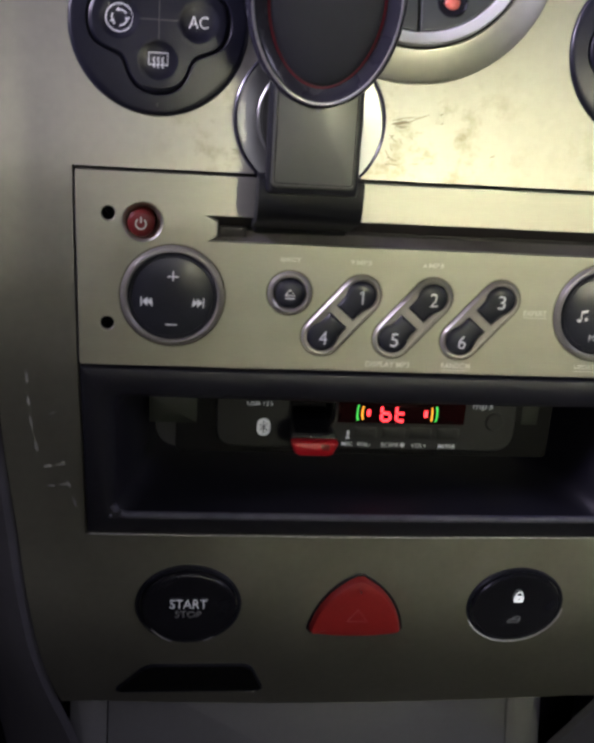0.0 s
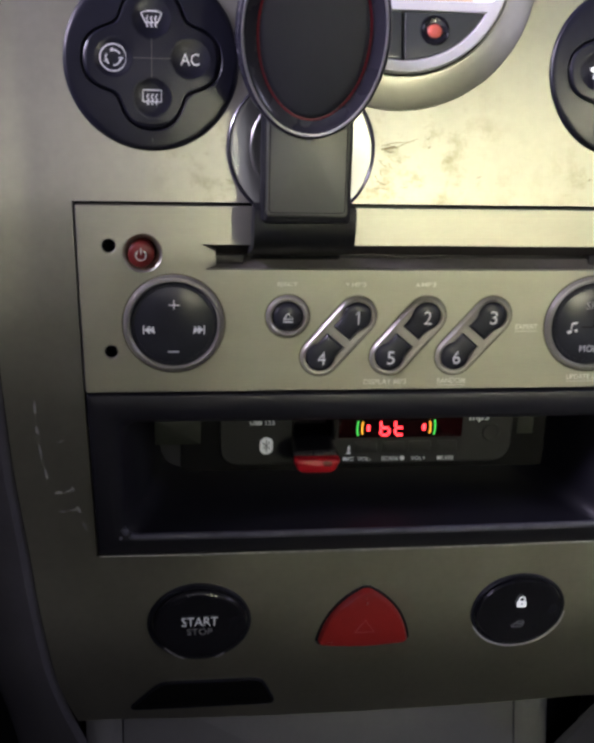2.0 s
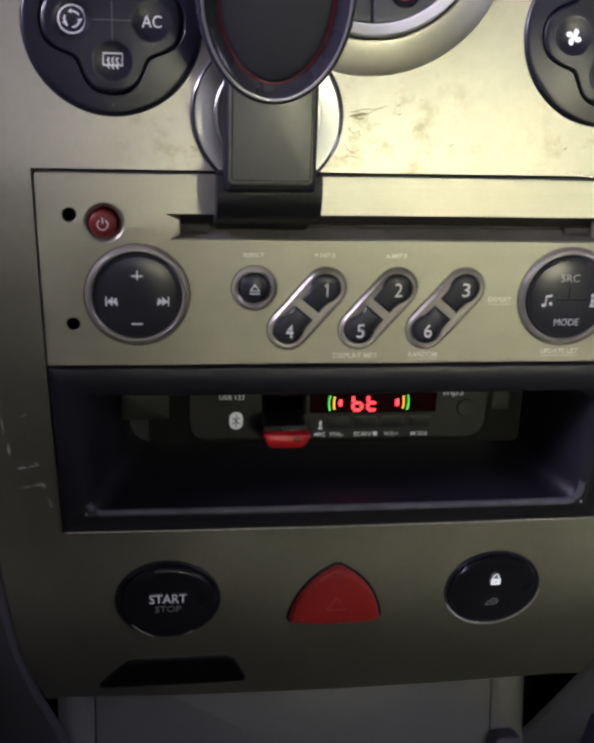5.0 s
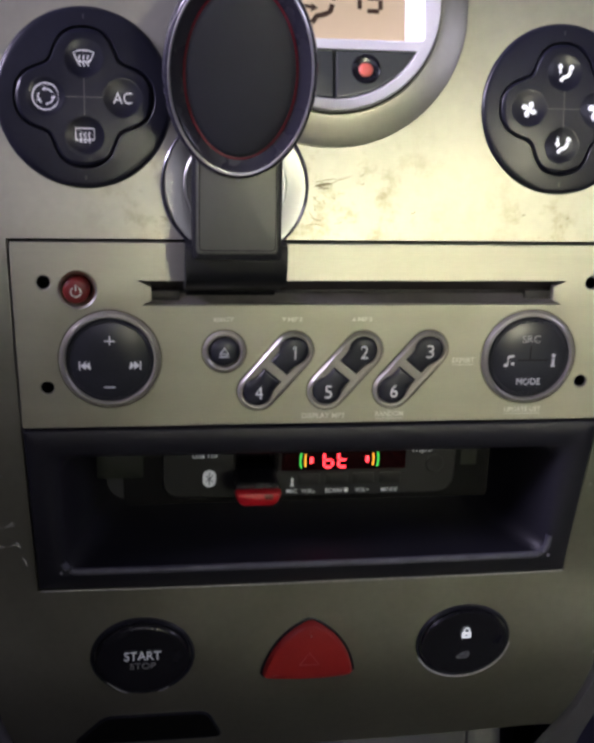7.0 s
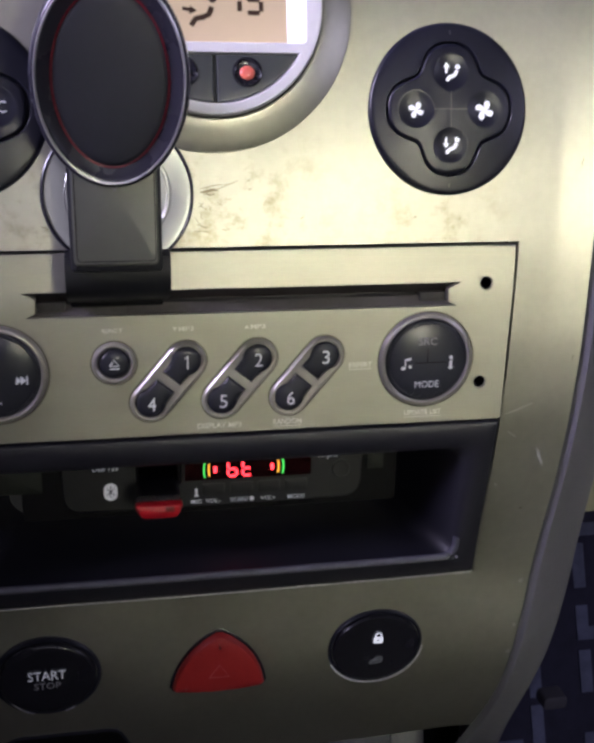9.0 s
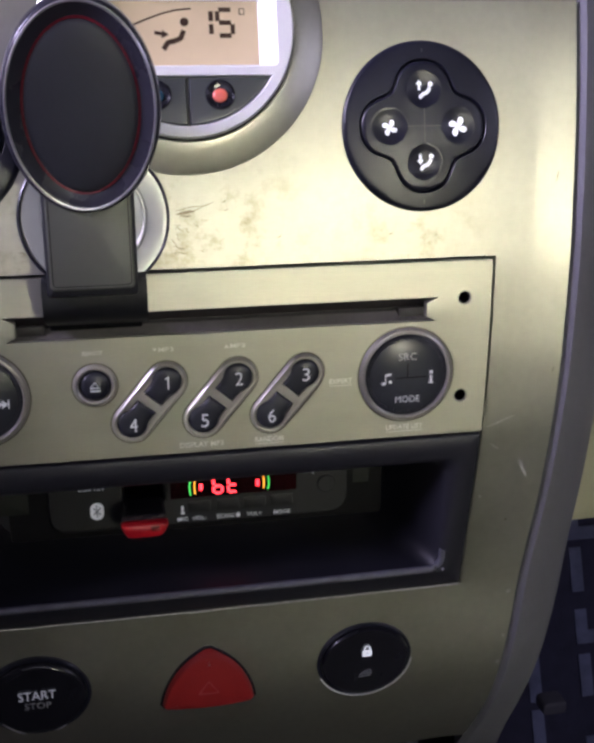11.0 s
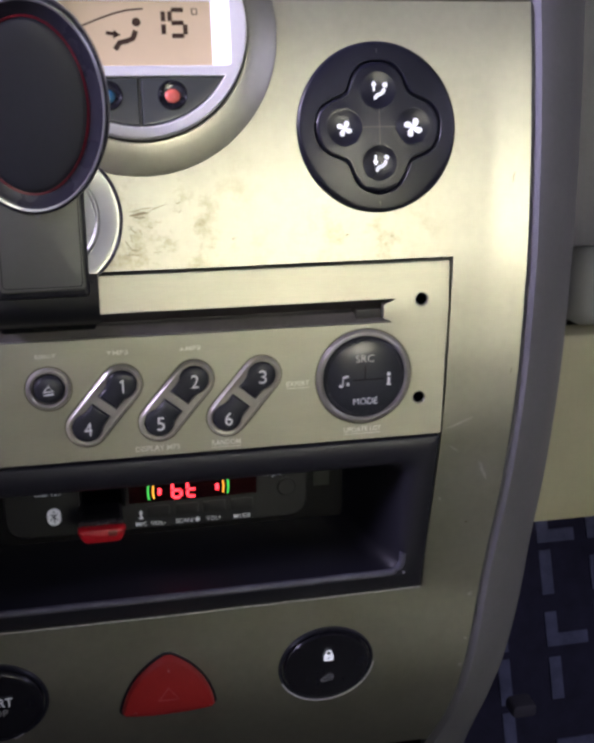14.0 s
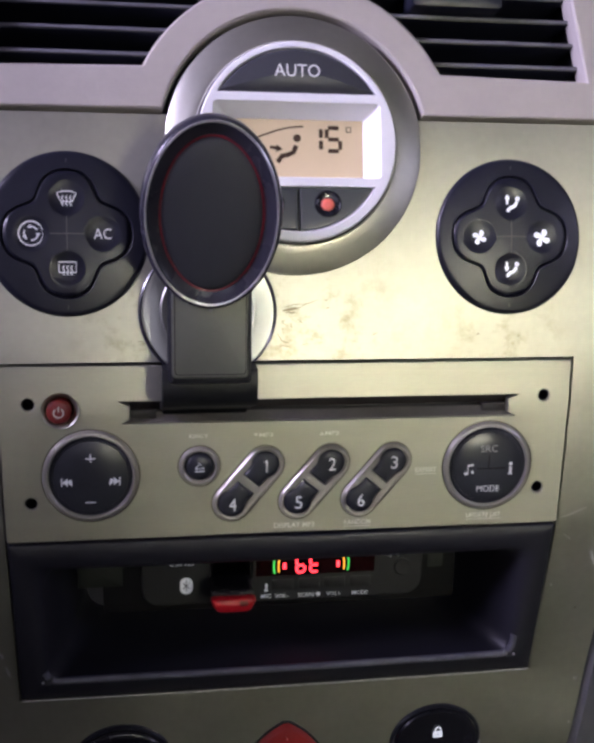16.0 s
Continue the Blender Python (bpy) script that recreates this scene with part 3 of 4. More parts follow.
recirc = joined(strokes([arc(-10.8, 0, 3.7, 0, 360, 30)], 0.45, 1.62), strokes([arc(-10.8, 0, 2.1, 150, 235), arc(-10.8, 0, 2.1, 270, 355), arc(-10.8, 0, 2.1, 30, 115)], 0.5, 1.5),
                poly([(-10.9, 1.4), (-10.9, 2.9), (-11.8, 2.1)], 1.5), poly([(-13.5, -1.0), (-12.0, -1.5), (-12.4, -0.3)], 1.5), poly([(-8.8, -1.2), (-7.9, 0.2), (-9.4, 0.1)], 1.5))
part("recirculation_symbol", recirc, WHITE, left_dial, "printed recirculation symbol", m=SYMBOL)

right_dial = climate_dial(71.4, "round black climate dial with lit fan and airflow symbols")
part("fan_low_symbol", fan_icon(-10.8, -0.3, 0.9), LIT, right_dial, "lit small fan symbol", m=SYMBOL)
part("fan_high_symbol", fan_icon(10.8, -0.3, 1.1), LIT, right_dial, "lit large fan symbol", m=SYMBOL)
part("airflow_up_symbol", person_icon(0, 10.8, True), LIT, right_dial, "lit airflow symbol with arrow up", m=SYMBOL)
part("airflow_down_symbol", person_icon(0, -10.6, False), LIT, right_dial, "lit airflow symbol with arrow down", m=SYMBOL)

# ---- climate display ----
display = thing("climate_display", on(0, 902.6, 0.0), "round climate display with silver bezel and amber screen", "climate display")
collar = ellipse(41.6, 41.6, 0, 0, 96)
part("collar", solid(collar, [(0, -3), (0, -0.1), (0.8, 0.35), (3.2, 1.25), (5.6, 2.1), (7.8, 2.85), (8.8, 3.0), (9.2, 2.7), (9.2, -3)], ring=True), PAINT, display, "champagne-painted sloping collar")
part("seam", solid(ellipse(32.6, None, 0, 0, 96), [(0, -3), (0, 2.1), (1, 2.1), (1, -3)], ring=True), SLOT, display)


def chord(r, z0, top, n=28):
    a = math.degrees(math.asin(z0 / r))
    if top:
        return arc(0, 0, r, a, 180 - a, n)
    return arc(0, 0, r, 180 - a, 360 + a, n)


auto_cut = chord(29.6, 15.4, True)
low_cut = chord(28.4, -14.2, False)
window = rrect(53.0, 23.4, 1.2, 0, 0.5)
part("bezel", plate(ellipse(31.8, None, 0, 0, 96), [auto_cut, window, low_cut], 1.5, 5.6, 0.5), SILVER, display, "bright silver plastic bezel")
auto = part("auto_button", solid(inset(auto_cut, 0.3), [(0, 1), (0, 5.0), (0.5, 5.5), (1.2, 5.7)]), AUTO_GREY, display, "dark grey rocker button")
part("lettering", words("AUTO", 0, 22.4, 5.75, 14.6, 4.0), WHITE, auto, "printed word AUTO")
# recessed amber screen with sloping silver reveals
screen_o, screen_i = rrect(53.0, 23.4, 1.2, 0, 0.5), rrect(44.0, 18.4, 0.5, 0, -1.1)
part("screen_reveal", mesh([(x, z, 5.0) for x, z in screen_o] + [(x, z, 0.6) for x, z in screen_i], [(i, (i + 1) % 20, 20 + (i + 1) % 20, 20 + i) for i in range(20)]), SILVER, display, "sloping lilac-white reveal")
screen = part("screen", solid(rrect(45.0, 19.4, 0.5, 0, -1.1), [(0, -1.5), (0, 0.5)]), LCD, display, "glowing amber liquid crystal screen")


def seven(ch, cx, cz, w, h, t):
    """Segment strokes of one character."""
    on_ = {"0": "abcdef", "1": "bc", "5": "afgcd", "b": "fgecd", "t": "fged"}[ch]
    x0, x1, z0, z1 = cx - w / 2, cx + w / 2, cz - h / 2, cz + h / 2
    g = t * 0.45
    seg = {"a": ((x0 + g, z1), (x1 - g, z1)), "d": ((x0 + g, z0), (x1 - g, z0)), "g": ((x0 + g, cz), (x1 - g, cz)), "f": ((x0, cz + g), (x0, z1 - g)), "e": ((x0, z0 + g), (x0, cz - g)),
           "b": ((x1, cz + g), (x1, z1 - g)), "c": ((x1, z0 + g), (x1, cz - g))}
    return [seg[s] for s in on_]


part("temperature_digits", strokes(seven("1", 6.4, 2.8, 3.6, 7.4, 1) + seven("5", 12.3, 2.8, 4.4, 7.4, 1), 1.3, 0.52, 0.05), LCD_INK, screen, "dark digits 15")
part("degree_sign", strokes([[(16.6, 5.2), (18.0, 5.2), (18.0, 6.8), (16.6, 6.8), (16.6, 5.2)]], 0.35, 0.52, 0.05), LCD_INK, screen)
person = joined(dot(-0.6, 4.0, 1.25, 0.52, 0.05), strokes([[(-0.9, 1.6), (-1.8, -0.6), (-3.6, -1.4), (-5.6, -1.8), (-7.0, -3.8)]], 1.5, 0.52, 0.05), strokes([[(-9.4, 1.0), (-6.8, 0.6)]], 1.0, 0.52, 0.05),
                poly([(-7.4, -0.6), (-5.2, 0.4), (-7.2, 1.8)], 0.52, 0.05))
part("airflow_sign", person, LCD_INK, screen, "dark seated figure airflow sign", m=Matrix.Translation((0.001, 0, -0.001)))
part("screen_line", strokes([[(-21, 1.5), (-17, 2.6), (-12, 4.6), (-7, 6.4), (-3, 7.4), (1.5, 7.8)]], 0.5, 0.52, 0.05), LCD_INK, screen, m=Matrix.Translation((0.001, 0, -0.001)))
for mark in screen.children:
    mark.matrix_basis = Matrix.Translation((0, 0, -0.8 * MM)) @ mark.matrix_basis
low = inset(low_cut, 0.3)
for sx, mat, word in ((-1, BLUE_DOT, "cooler button with a blue dot"), (1, RED_DOT, "warmer button with a red dot")):
    half = [(x, z) for x, z in low if x * sx > 0.5]
    if sx > 0:
        half = [(0.4, -27.9)] + half + [(0.4, -14.5)]
    else:
        half = [(-0.4, -14.5)] + half + [(-0.4, -27.9)]
    b = part("temperature_button", solid(half, [(0, 0), (0, 4.6), (0.4, 5.0), (1.0, 5.1)]), DISPLAY_BUTTON, display, word)
    cx = 9.2 * sx
    cup = solid(ellipse(4.3, None, cx, -19.6, 30), [(0, 4.9), (0, 5.25), (0.5, 5.45), (0.9, 5.2), (2.6, 5.12)])
    hole = part("dimple", cup, GLOSS, b)
    part("dot", solid(ellipse(2.2, 2.0, cx, -19.8, 20), [(0, 5.1), (0.3, 5.5), (1.0, 5.75)], dish=0.1), mat, hole)

# ---- car radio ----
radio = thing("car_radio", Matrix.Translation((0, 0, 0.8)), "champagne-faced car radio with disc slot and preset buttons", "car radio")
RZ = 800


def rz(points):
    return [(x, z - RZ) for x, z in points]


slot_cut = rz([(-56.5, 814.6), (75.5, 814.6), (72.6, 816.0), (72.6, 820.4), (76.5, 822.0), (-57.5, 822.0), (-53.6, 820.4), (-53.6, 816.0)])
holes = [ellipse(2.0, None, sx * 85.3, z - RZ, 20) for sx in (-1, 1) for z in (821.5, 788.8)]
PRESETS = [((-10, 800), (-21, 787)), ((12, 800), (1, 787)), ((33.2, 800), (22.2, 787))]
wells = [ellipse(14.6, None, -66.3, -2.3, 48), ellipse(14.6, None, 66.5, -2.8, 48), ellipse(5.6, None, -31.6, 0, 30), ellipse(5.8, None, -75.5, 19.4, 30)]
wells += [stadium((p[0], p[1] - RZ), (q[0], q[1] - RZ), 5.4) for p, q in PRESETS]
face_outline = rounded(rz([(-93.5, 775.6), (93.5, 775.6), (94.8, 833.6), (-94.8, 833.6)]), 1.0)
face = plate(face_outline, [slot_cut] + holes + wells, -3.0, 0.0, 0.35)
bm = bmesh.new()
bm.from_mesh(face)
bmesh.ops.bisect_plane(bm, geom=bm.verts[:] + bm.edges[:] + bm.faces[:], plane_co=(0, 0, 18.3 * MM), plane_no=(0, 0, 1))
for v in bm.verts:
    v.co.y += max(0.0, v.co.z - 18.3 * MM) * 0.085
bm.to_mesh(face)
bm.free()
part("faceplate", face, RADIO_PAINT, radio, "champagne painted plastic faceplate")
part("chassis", block(-92, 92, -22.5, 32, -30, -9.0, 1.0), SLOT, radio)
for sx in (-1, 1):
    for z in (821.5, 788.8):
        part("release_hole", solid(ellipse(2.35, None, sx * 85.3, z - RZ, 20), [(0, -9), (0, -1.2), (0.5, -1.2), (0.5, -9)], ring=True), SLOT, radio)
# disc slot
part("slot_floor", mesh([(-58, 13.6, -0.9), (77, 13.6, -0.9), (77, 17.4, -4.6), (-58, 17.4, -4.6), (-58, 13.6, -9), (77, 13.6, -9)], [(0, 1, 2, 3), (0, 4, 5, 1)]), SLOT_GREY, radio, "grey sloping lower lip of the disc slot")
part("slot_roof", mesh([(-58, 22.6, -1.0), (77, 22.6, -1.0), (77, 18.3, -5.4), (-58, 18.3, -5.4)], [(0, 1, 2, 3)]), SLOT_DARK, radio)
part("slot_shutter", block(-58, 77, 15.5, 20, -8.5, -7.0, 0.2), SLOT_DARK, radio)
for x in (-49.5, 68.5):
    part("slot_stop", block(x - 4.2, x + 4.2, 15.8, 18.6, -7, -2.6, 0.3), SLOT_DARK, radio)


# flat dark ring: outline shading put in as colour, no recess is cut
def groove_shade(points):
    part("groove_shade", solid(inset(points, -0.45), [(0, -0.3), (0, 0.04), (0.6, 0.04), (0.6, -0.3)], ring=True), GROOVE_SHADE, radio)


def round_knob(cx, cz, r, name, label):
    groove_shade(ellipse(r, None, cx, cz, 64))
    ring = part(name, solid(ellipse(r, None, cx, cz, 64), [(0, -1), (0.0, 0.15), (0.7, 1.2), (1.5, 1.5), (1.9, 1.25), (2.1, 0.6), (2.1, -2)], ring=True), CHROME, radio, "satin silver ring")
    disc = part("pad", solid(ellipse(r - 2.05, None, cx, cz, 64), [(0, -2), (0, 0.3), (0.3, 0.75), (0.9, 1.0), (1.0, 0.8), (1.3, 0.8), (1.4, 1.05), (2.8, 1.4), (5.0, 1.78), (8.5, 2.1)], dish=0.12), KNOB, ring, label)
    for a in (60, 70, 80, 90, 100, 110, 120, 240, 252, 264, 276, 288, 300):
        dx, dz = math.cos(radians(a)), math.sin(radians(a))
        part("grip_notch", dot(cx + (r - 3.6) * dx, cz + (r - 3.6) * dz, 0.55, 1.1, 0.25), KNOB, disc) if name == "source_knob" else None
    return disc


vol = round_knob(-66.3, -2.3, 15.3, "volume_knob", "black dished four-way pad")
part("plus_sign", strokes([[(-67.9, 4.1), (-64.7, 4.1)], [(-66.3, 2.5), (-66.3, 5.7)]], 0.42, 1.98), WHITE, vol)
part("minus_sign", strokes([[(-68.2, -10.6), (-64.8, -10.6)]], 0.42, 1.80), WHITE, vol)
for sx in (-1, 1):
    cx = -66.3 + 7.3 * sx
    tri1 = [(cx - 1.5 * sx, -5.0), (cx - 1.5 * sx, -2.2), (cx + 0.2 * sx, -3.6)]
    tri2 = [(cx - 0.1 * sx, -5.0), (cx - 0.1 * sx, -2.2), (cx + 1.6 * sx, -3.6)]
    part("skip_sign", joined(poly(tri1 if sx < 0 else tri1[::-1], 1.9), poly(tri2 if sx < 0 else tri2[::-1], 1.93), strokes([[(cx + 1.8 * sx, -5.0), (cx + 1.8 * sx, -2.2)]], 0.4, 1.9)), WHITE, vol)
src = round_knob(66.5, -2.8, 15.6, "source_knob", "black dished four-way pad with lettering")
part("src_lettering", words("SRC", 66.3, 3.8, 2.14, 6.0, 2.4), DIM, src, "faint printed letters SRC")
part("mode_lettering", words("MODE", 66.6, -10.4, 2.14, 8.0, 2.2), WHITE, src, "printed word MODE")
part("note_sign", joined(dot(58.6, -4.9, 0.75, 1.98, rz=0.55), dot(61.0, -4.4, 0.75, 1.98, rz=0.55), strokes([[(59.2, -4.9), (59.2, -2.0)], [(61.6, -4.4), (61.6, -1.5)]], 0.35, 1.98), strokes([[(59.1, -2.2), (61.7, -1.7)]], 0.7, 1.98)), WHITE, src)
part("info_sign", joined(dot(74.3, -1.8, 0.65, 1.98), strokes([[(74.3, -5.4), (74.3, -2.8)]], 0.9, 1.98), strokes([[(73.5, -5.3), (75.1, -5.3)]], 0.5, 1.98)), WHITE, src)
part("cross_line", strokes([[(62.4, -3.2), (72.6, -3.2)], [(66.4, -3.2), (66.4, 1.4)]], 0.28, 2.1, 0.12), SLOT, src)

groove_shade(ellipse(6.7, None, -31.6, 0, 40))
eject = part("eject_button", solid(ellipse(6.7, None, -31.6, 0, 40), [(0, -1), (0, 0.1), (0.5, 0.9), (1.1, 1.15), (1.7, 0.8), (2.0, 0.0), (2.0, -2)], ring=True), CHROME, radio, "satin silver ring")
ecap = part("cap", solid(ellipse(4.5, None, -31.6, 0, 36), [(0, -2), (0, 0.4), (0.4, 1.0), (1.4, 1.5)], dish=0.3), KNOB, eject, "domed black button")
part("eject_sign", joined(strokes([[(-33.0, -0.4), (-31.6, 1.4), (-30.2, -0.4), (-33.0, -0.4)]], 0.35, 1.72), strokes([[(-33.1, -1.3), (-30.1, -1.3)]], 0.4, 1.72)), WHITE, eject)


def preset_key(c, toward):
    """Outline of a drop-shaped key: round at its digit, square at the bar."""
    c, t = Vector(c), Vector(toward)
    d = (t - c).normalized()
    s = Vector((-d.y, d.x))
    a0 = math.degrees(math.atan2(d.y, d.x))
    reach = (t - c).length / 2 - 1.5
    pts = arc(c.x, c.y, 4.5, a0 + 52, a0 + 308, 22)
    pts += [tuple(c + d * (reach * 0.7) - s * 3.3), tuple(c + d * reach - s * 3.4), tuple(c + d * reach + s * 3.4), tuple(c + d * (reach * 0.7) + s * 3.3)]
    return pts


for (p, q), (upper_digit, lower_digit) in zip(PRESETS, (("1", "4"), ("2", "5"), ("3", "6"))):
    p, q = (p[0], p[1] - RZ), (q[0], q[1] - RZ)
    keys = [preset_key(p, q), preset_key(q, p)]
    rim = stadium(q, p, 6.3)
    groove_shade(rim)
    pair = part("preset_capsule", joined(solid(rim, [(0, -1), (0, 0.2), (0.35, 0.9), (0.9, 1.25), (1.3, 1.2), (1.5, -2)], ring=True), plate(stadium(q, p, 5.1), [inset(k, -0.2) for k in keys], -1.5, 0.95, 0.1)), CHROME, radio, "satin silver capsule holding two preset keys")
    for k, c, digit in zip(keys, (p, q), (upper_digit, lower_digit)):
        key = part("preset_key", solid(k, [(0, -1.5), (0, 0.7), (0.3, 1.1), (0.9, 1.42), (1.7, 1.6)], dish=0.06), KNOB, pair, "domed black preset key")
        part("digit", strokes([[(c[0] - 0.5, c[1] + 1.0), (c[0] + 0.4, c[1] + 1.9), (c[0] + 0.4, c[1] - 2.3)]], 0.42, 1.72) if digit == "1" else words(digit, c[0] + 0.3, c[1] - 0.2, 1.72, 2.4, 4.3), WHITE, key, "printed white digit " + digit)

power = part("power_button", solid(ellipse(4.0, None, -75.9, 19.0, 40), [(0, -5), (0, -0.7), (0.4, -0.1), (1.2, 0.25)], dish=0.15), POWER_RED, radio, "dark red translucent power button")
part("well", solid(ellipse(6.4, None, -75.4, 19.4, 40), [(0, -0.2), (0.0, 0.1), (0.5, 0.12), (1.0, -0.25), (2.2, -2.4), (2.2, -3)], ring=True), RADIO_PAINT, radio)
part("power_sign", joined(strokes([arc(-75.9, 18.9, 1.5, 125, 415, 20)], 0.38, 0.4), strokes([[(-75.9, 19.2), (-75.9, 21.0)]], 0.38, 0.4)), PRINT, power)
for text, x, z, w, h, line in (("EJECT", -31.8, 10, 6.2, 1.5, 0), ("MP3", -9.8, 10.1, 4.6, 1.5, 0), ("MP3", 12.2, 10.1, 4.6, 1.5, 0), ("DISPLAY MP3", 0.2, -21.6, 13.8, 1.8, 0), ("RANDOM", 21.8, -21.4, 9.2, 1.8, 1),
                               ("EXPERT", 45.0, -3.6, 7.4, 1.6, 1), ("UPDATE LIST", 66.4, -20.6, 12.4, 1.7, 1)):
    lab = part("lettering", words(text, x, z, 0.01, w, h, 0.05, 0.02), PRINT, radio, "printed word " + text)
    if line:
        part("underline", strokes([[(x - w / 2, z - 1.5), (x + w / 2, z - 1.5)]], 0.22, 0.01, 0.05), PRINT, lab)
part("arrow_sign", poly([(-14.0, 10.7), (-13.2, 9.5), (-12.4, 10.7)], 0.01, 0.05), PRINT, radio)
part("arrow_sign", poly([(8.0, 9.5), (9.6, 9.5), (8.8, 10.7)], 0.01, 0.05), PRINT, radio)

# ---- storage pocket under the radio ----
pocket = thing("storage_pocket", Matrix.Translation((0, 0, 0.714)), "empty black plastic storage tray under the radio", "storage tray")


def band(a, b):
    """Quads between two open or closed rows of (x, z, y) points."""
    n = len(a)
    return mesh([(x, z, -y) for x, z, y in a + b], [(i, (i + 1) % n, n + (i + 1) % n, n + i) for i in range(n)])


def quad_frame(l, r, lo, hi, y_lo, y_hi, taper=0.0, sag=0.0, c=0.6, n=12):
    """A closed loop round a rectangle with rounded corners, whose lower edge lies at another depth."""
    flat = []
    for cx, cz, a0, ex, ez in ((r - c, lo + c, 270, l + c, lo), (r - c, hi - c, 0, r, lo + c), (l + c, hi - c, 90, r - c, hi), (l + c, lo + c, 180, l, hi - c)):
        tx, tz = cx + c * math.cos(radians(a0)), cz + c * math.sin(radians(a0))
        flat += [(ex + (tx - ex) * k / n, ez + (tz - ez) * k / n) for k in range(n)]
        flat += arc(cx, cz, c, a0, a0 + 90, 6)[:-1]
    pts = []
    for x, z in flat:
        up, side = (z - lo) / (hi - lo), (2 * x - l - r) / (r - l)
        pts.append((x - side * taper * (1 - up), z - sag * (1 - 0.5 * up) * (1 - side ** 2), y_lo + (y_hi - y_lo) * up))
    return pts


P0 = quad_frame(-93.4, 93.4, -0.2, 60.8, 14.0, 4.0, 1.4, 0.6)
P1 = quad_frame(-93.3, 93.3, 0.0, 60.6, 10.6, 0.9, 1.4, 0.6)
P2 = quad_frame(-92.7, 92.7, 0.7, 60.0, 9.9, 0.5, 1.4, 0.6)
P3 = quad_frame(-87.5, 87.5, 5.6, 52.0, 7.6, 2.4, 0.6, 0.4, 3.5)
P3B = quad_frame(-84.6, 84.6, 7.4, 50.6, 7.0, 3.4, 0.6, 0.4, 5.0)
P4 = quad_frame(-82.8, 82.8, 8.3, 49.8, 9.6, 6.6, 0.6, 0.4, 6.0)
P4B = quad_frame(-77.6, 77.6, 9.0, 49.4, 26, 24, 0.6, 0.2, 7.0)
P5 = quad_frame(-72, 72, 9.0, 49.6, 62, 62, 1.0, 0, 8.0)
liner = joined(band(P0, P1), band(P1, P2), band(P2, P3), band(P3, P3B), band(P3B, P4), band(P4, P4B), band(P4B, P5), mesh([(x, z, -y) for x, z, y in P5], [tuple(range(len(P5)))]))
bm = bmesh.new()
bm.from_mesh(liner)
bmesh.ops.remove_doubles(bm, verts=bm.verts, dist=1e-6)
bmesh.ops.recalc_face_normals(bm, faces=bm.faces)
bm.to_mesh(liner)
bm.free()
tray = part("tray", liner, POCKET, pocket, "black grained plastic tray")
tray.data.set_sharp_from_angle(angle=radians(75))
ridge = P3B[-5:] + P3B[:20]


def tube(points, r, n=6):
    """A thin rod along (x, z, y) points."""
    pts = [Vector((x, z, -y)) for x, z, y in points]
    verts, faces = [], []
    for i, p in enumerate(pts):
        d = (pts[min(i + 1, len(pts) - 1)] - pts[max(i - 1, 0)]).normalized()
        u = d.orthogonal().normalized()
        v = d.cross(u)
        for k in range(n):
            q = p + (u * math.cos(2 * math.pi * k / n) + v * math.sin(2 * math.pi * k / n)) * r
            verts.append(tuple(q))
    for i in range(len(pts) - 1):
        faces += [(i * n + k, i * n + (k + 1) % n, (i + 1) * n + (k + 1) % n, (i + 1) * n + k) for k in range(n)]
    faces += [tuple(range(n)), tuple(range((len(pts) - 1) * n, len(pts) * n))]
    return mesh(verts, faces)


part("lip", tube([(x * 0.997, z + 0.35, y + 0.9) for x, z, y in ridge], 1.25, 10), LIP, pocket, "rounded front lip with its sheen in the colour")
# pale rods paint the glint along the tray's two corner edges
for sx in (-1, 1):
    part("corner_edge", tube([(sx * 84.3, 7.5, 6.7), (sx * 84.2, 8.0, 7.4), (sx * 83.4, 8.6, 11), (sx * 81.9, 9.2, 19)], 0.45), CORNER_GLINT, pocket, "corner edge with painted glint")
# cream strip paints the light caught by the lower edge
part("lower_rim_glint", strokes([[(x, z - 0.3) for x, z, y in P1[:13]]], 0.55, -9.9, 0.2), SCUFF_GLINT, pocket, "thin lower rim with painted highlight")

# ---- audio module in the tray ----
module = thing("bluetooth_module", Matrix.Translation((0, 0.029, 0.749)), "small black audio module with red display and memory stick port", "audio module")
mod_outline = rounded([(-50.5, -11.6), (54.5, -11.6), (54.5, 12.6), (-50.5, 12.6)], 7.5, 7)
port_cut = rrect(15.4, 8.4, 0.5, -17.8, 1.6)
part("panel", plate(mod_outline, [port_cut], -4, 0, 0.5), MODULE, module)
part("mounting_frame", plate(rrect(132, 30, 2, 2, 0.5), [inset(mod_outline, 0.4)], -6, -1.8, 0.4), SLOT, module)
part("sticker", block(-73, -57, -4, 5.6, -2.0, -1.75, 0.3), LABEL, module, "faded grey-green sticker")
part("sticker", block(57, 63, -2, 7, -2.0, -1.75, 0.3), LABEL, module, "faded grey-green sticker")
win = part("display_window", block(-8.8, 36.0, -1.9, 8.4, -0.5, 0.15, 0.3), LED_WIN, module, "dark red display window")
part("led_letters", strokes(seven("b", 7.9, 1.9, 3.0, 5.4, 0.8) + seven("t", 13.1, 1.9, 3.0, 5.4, 0.8), 0.85, 0.16, 0.05), LED, win, "glowing red letters bt")
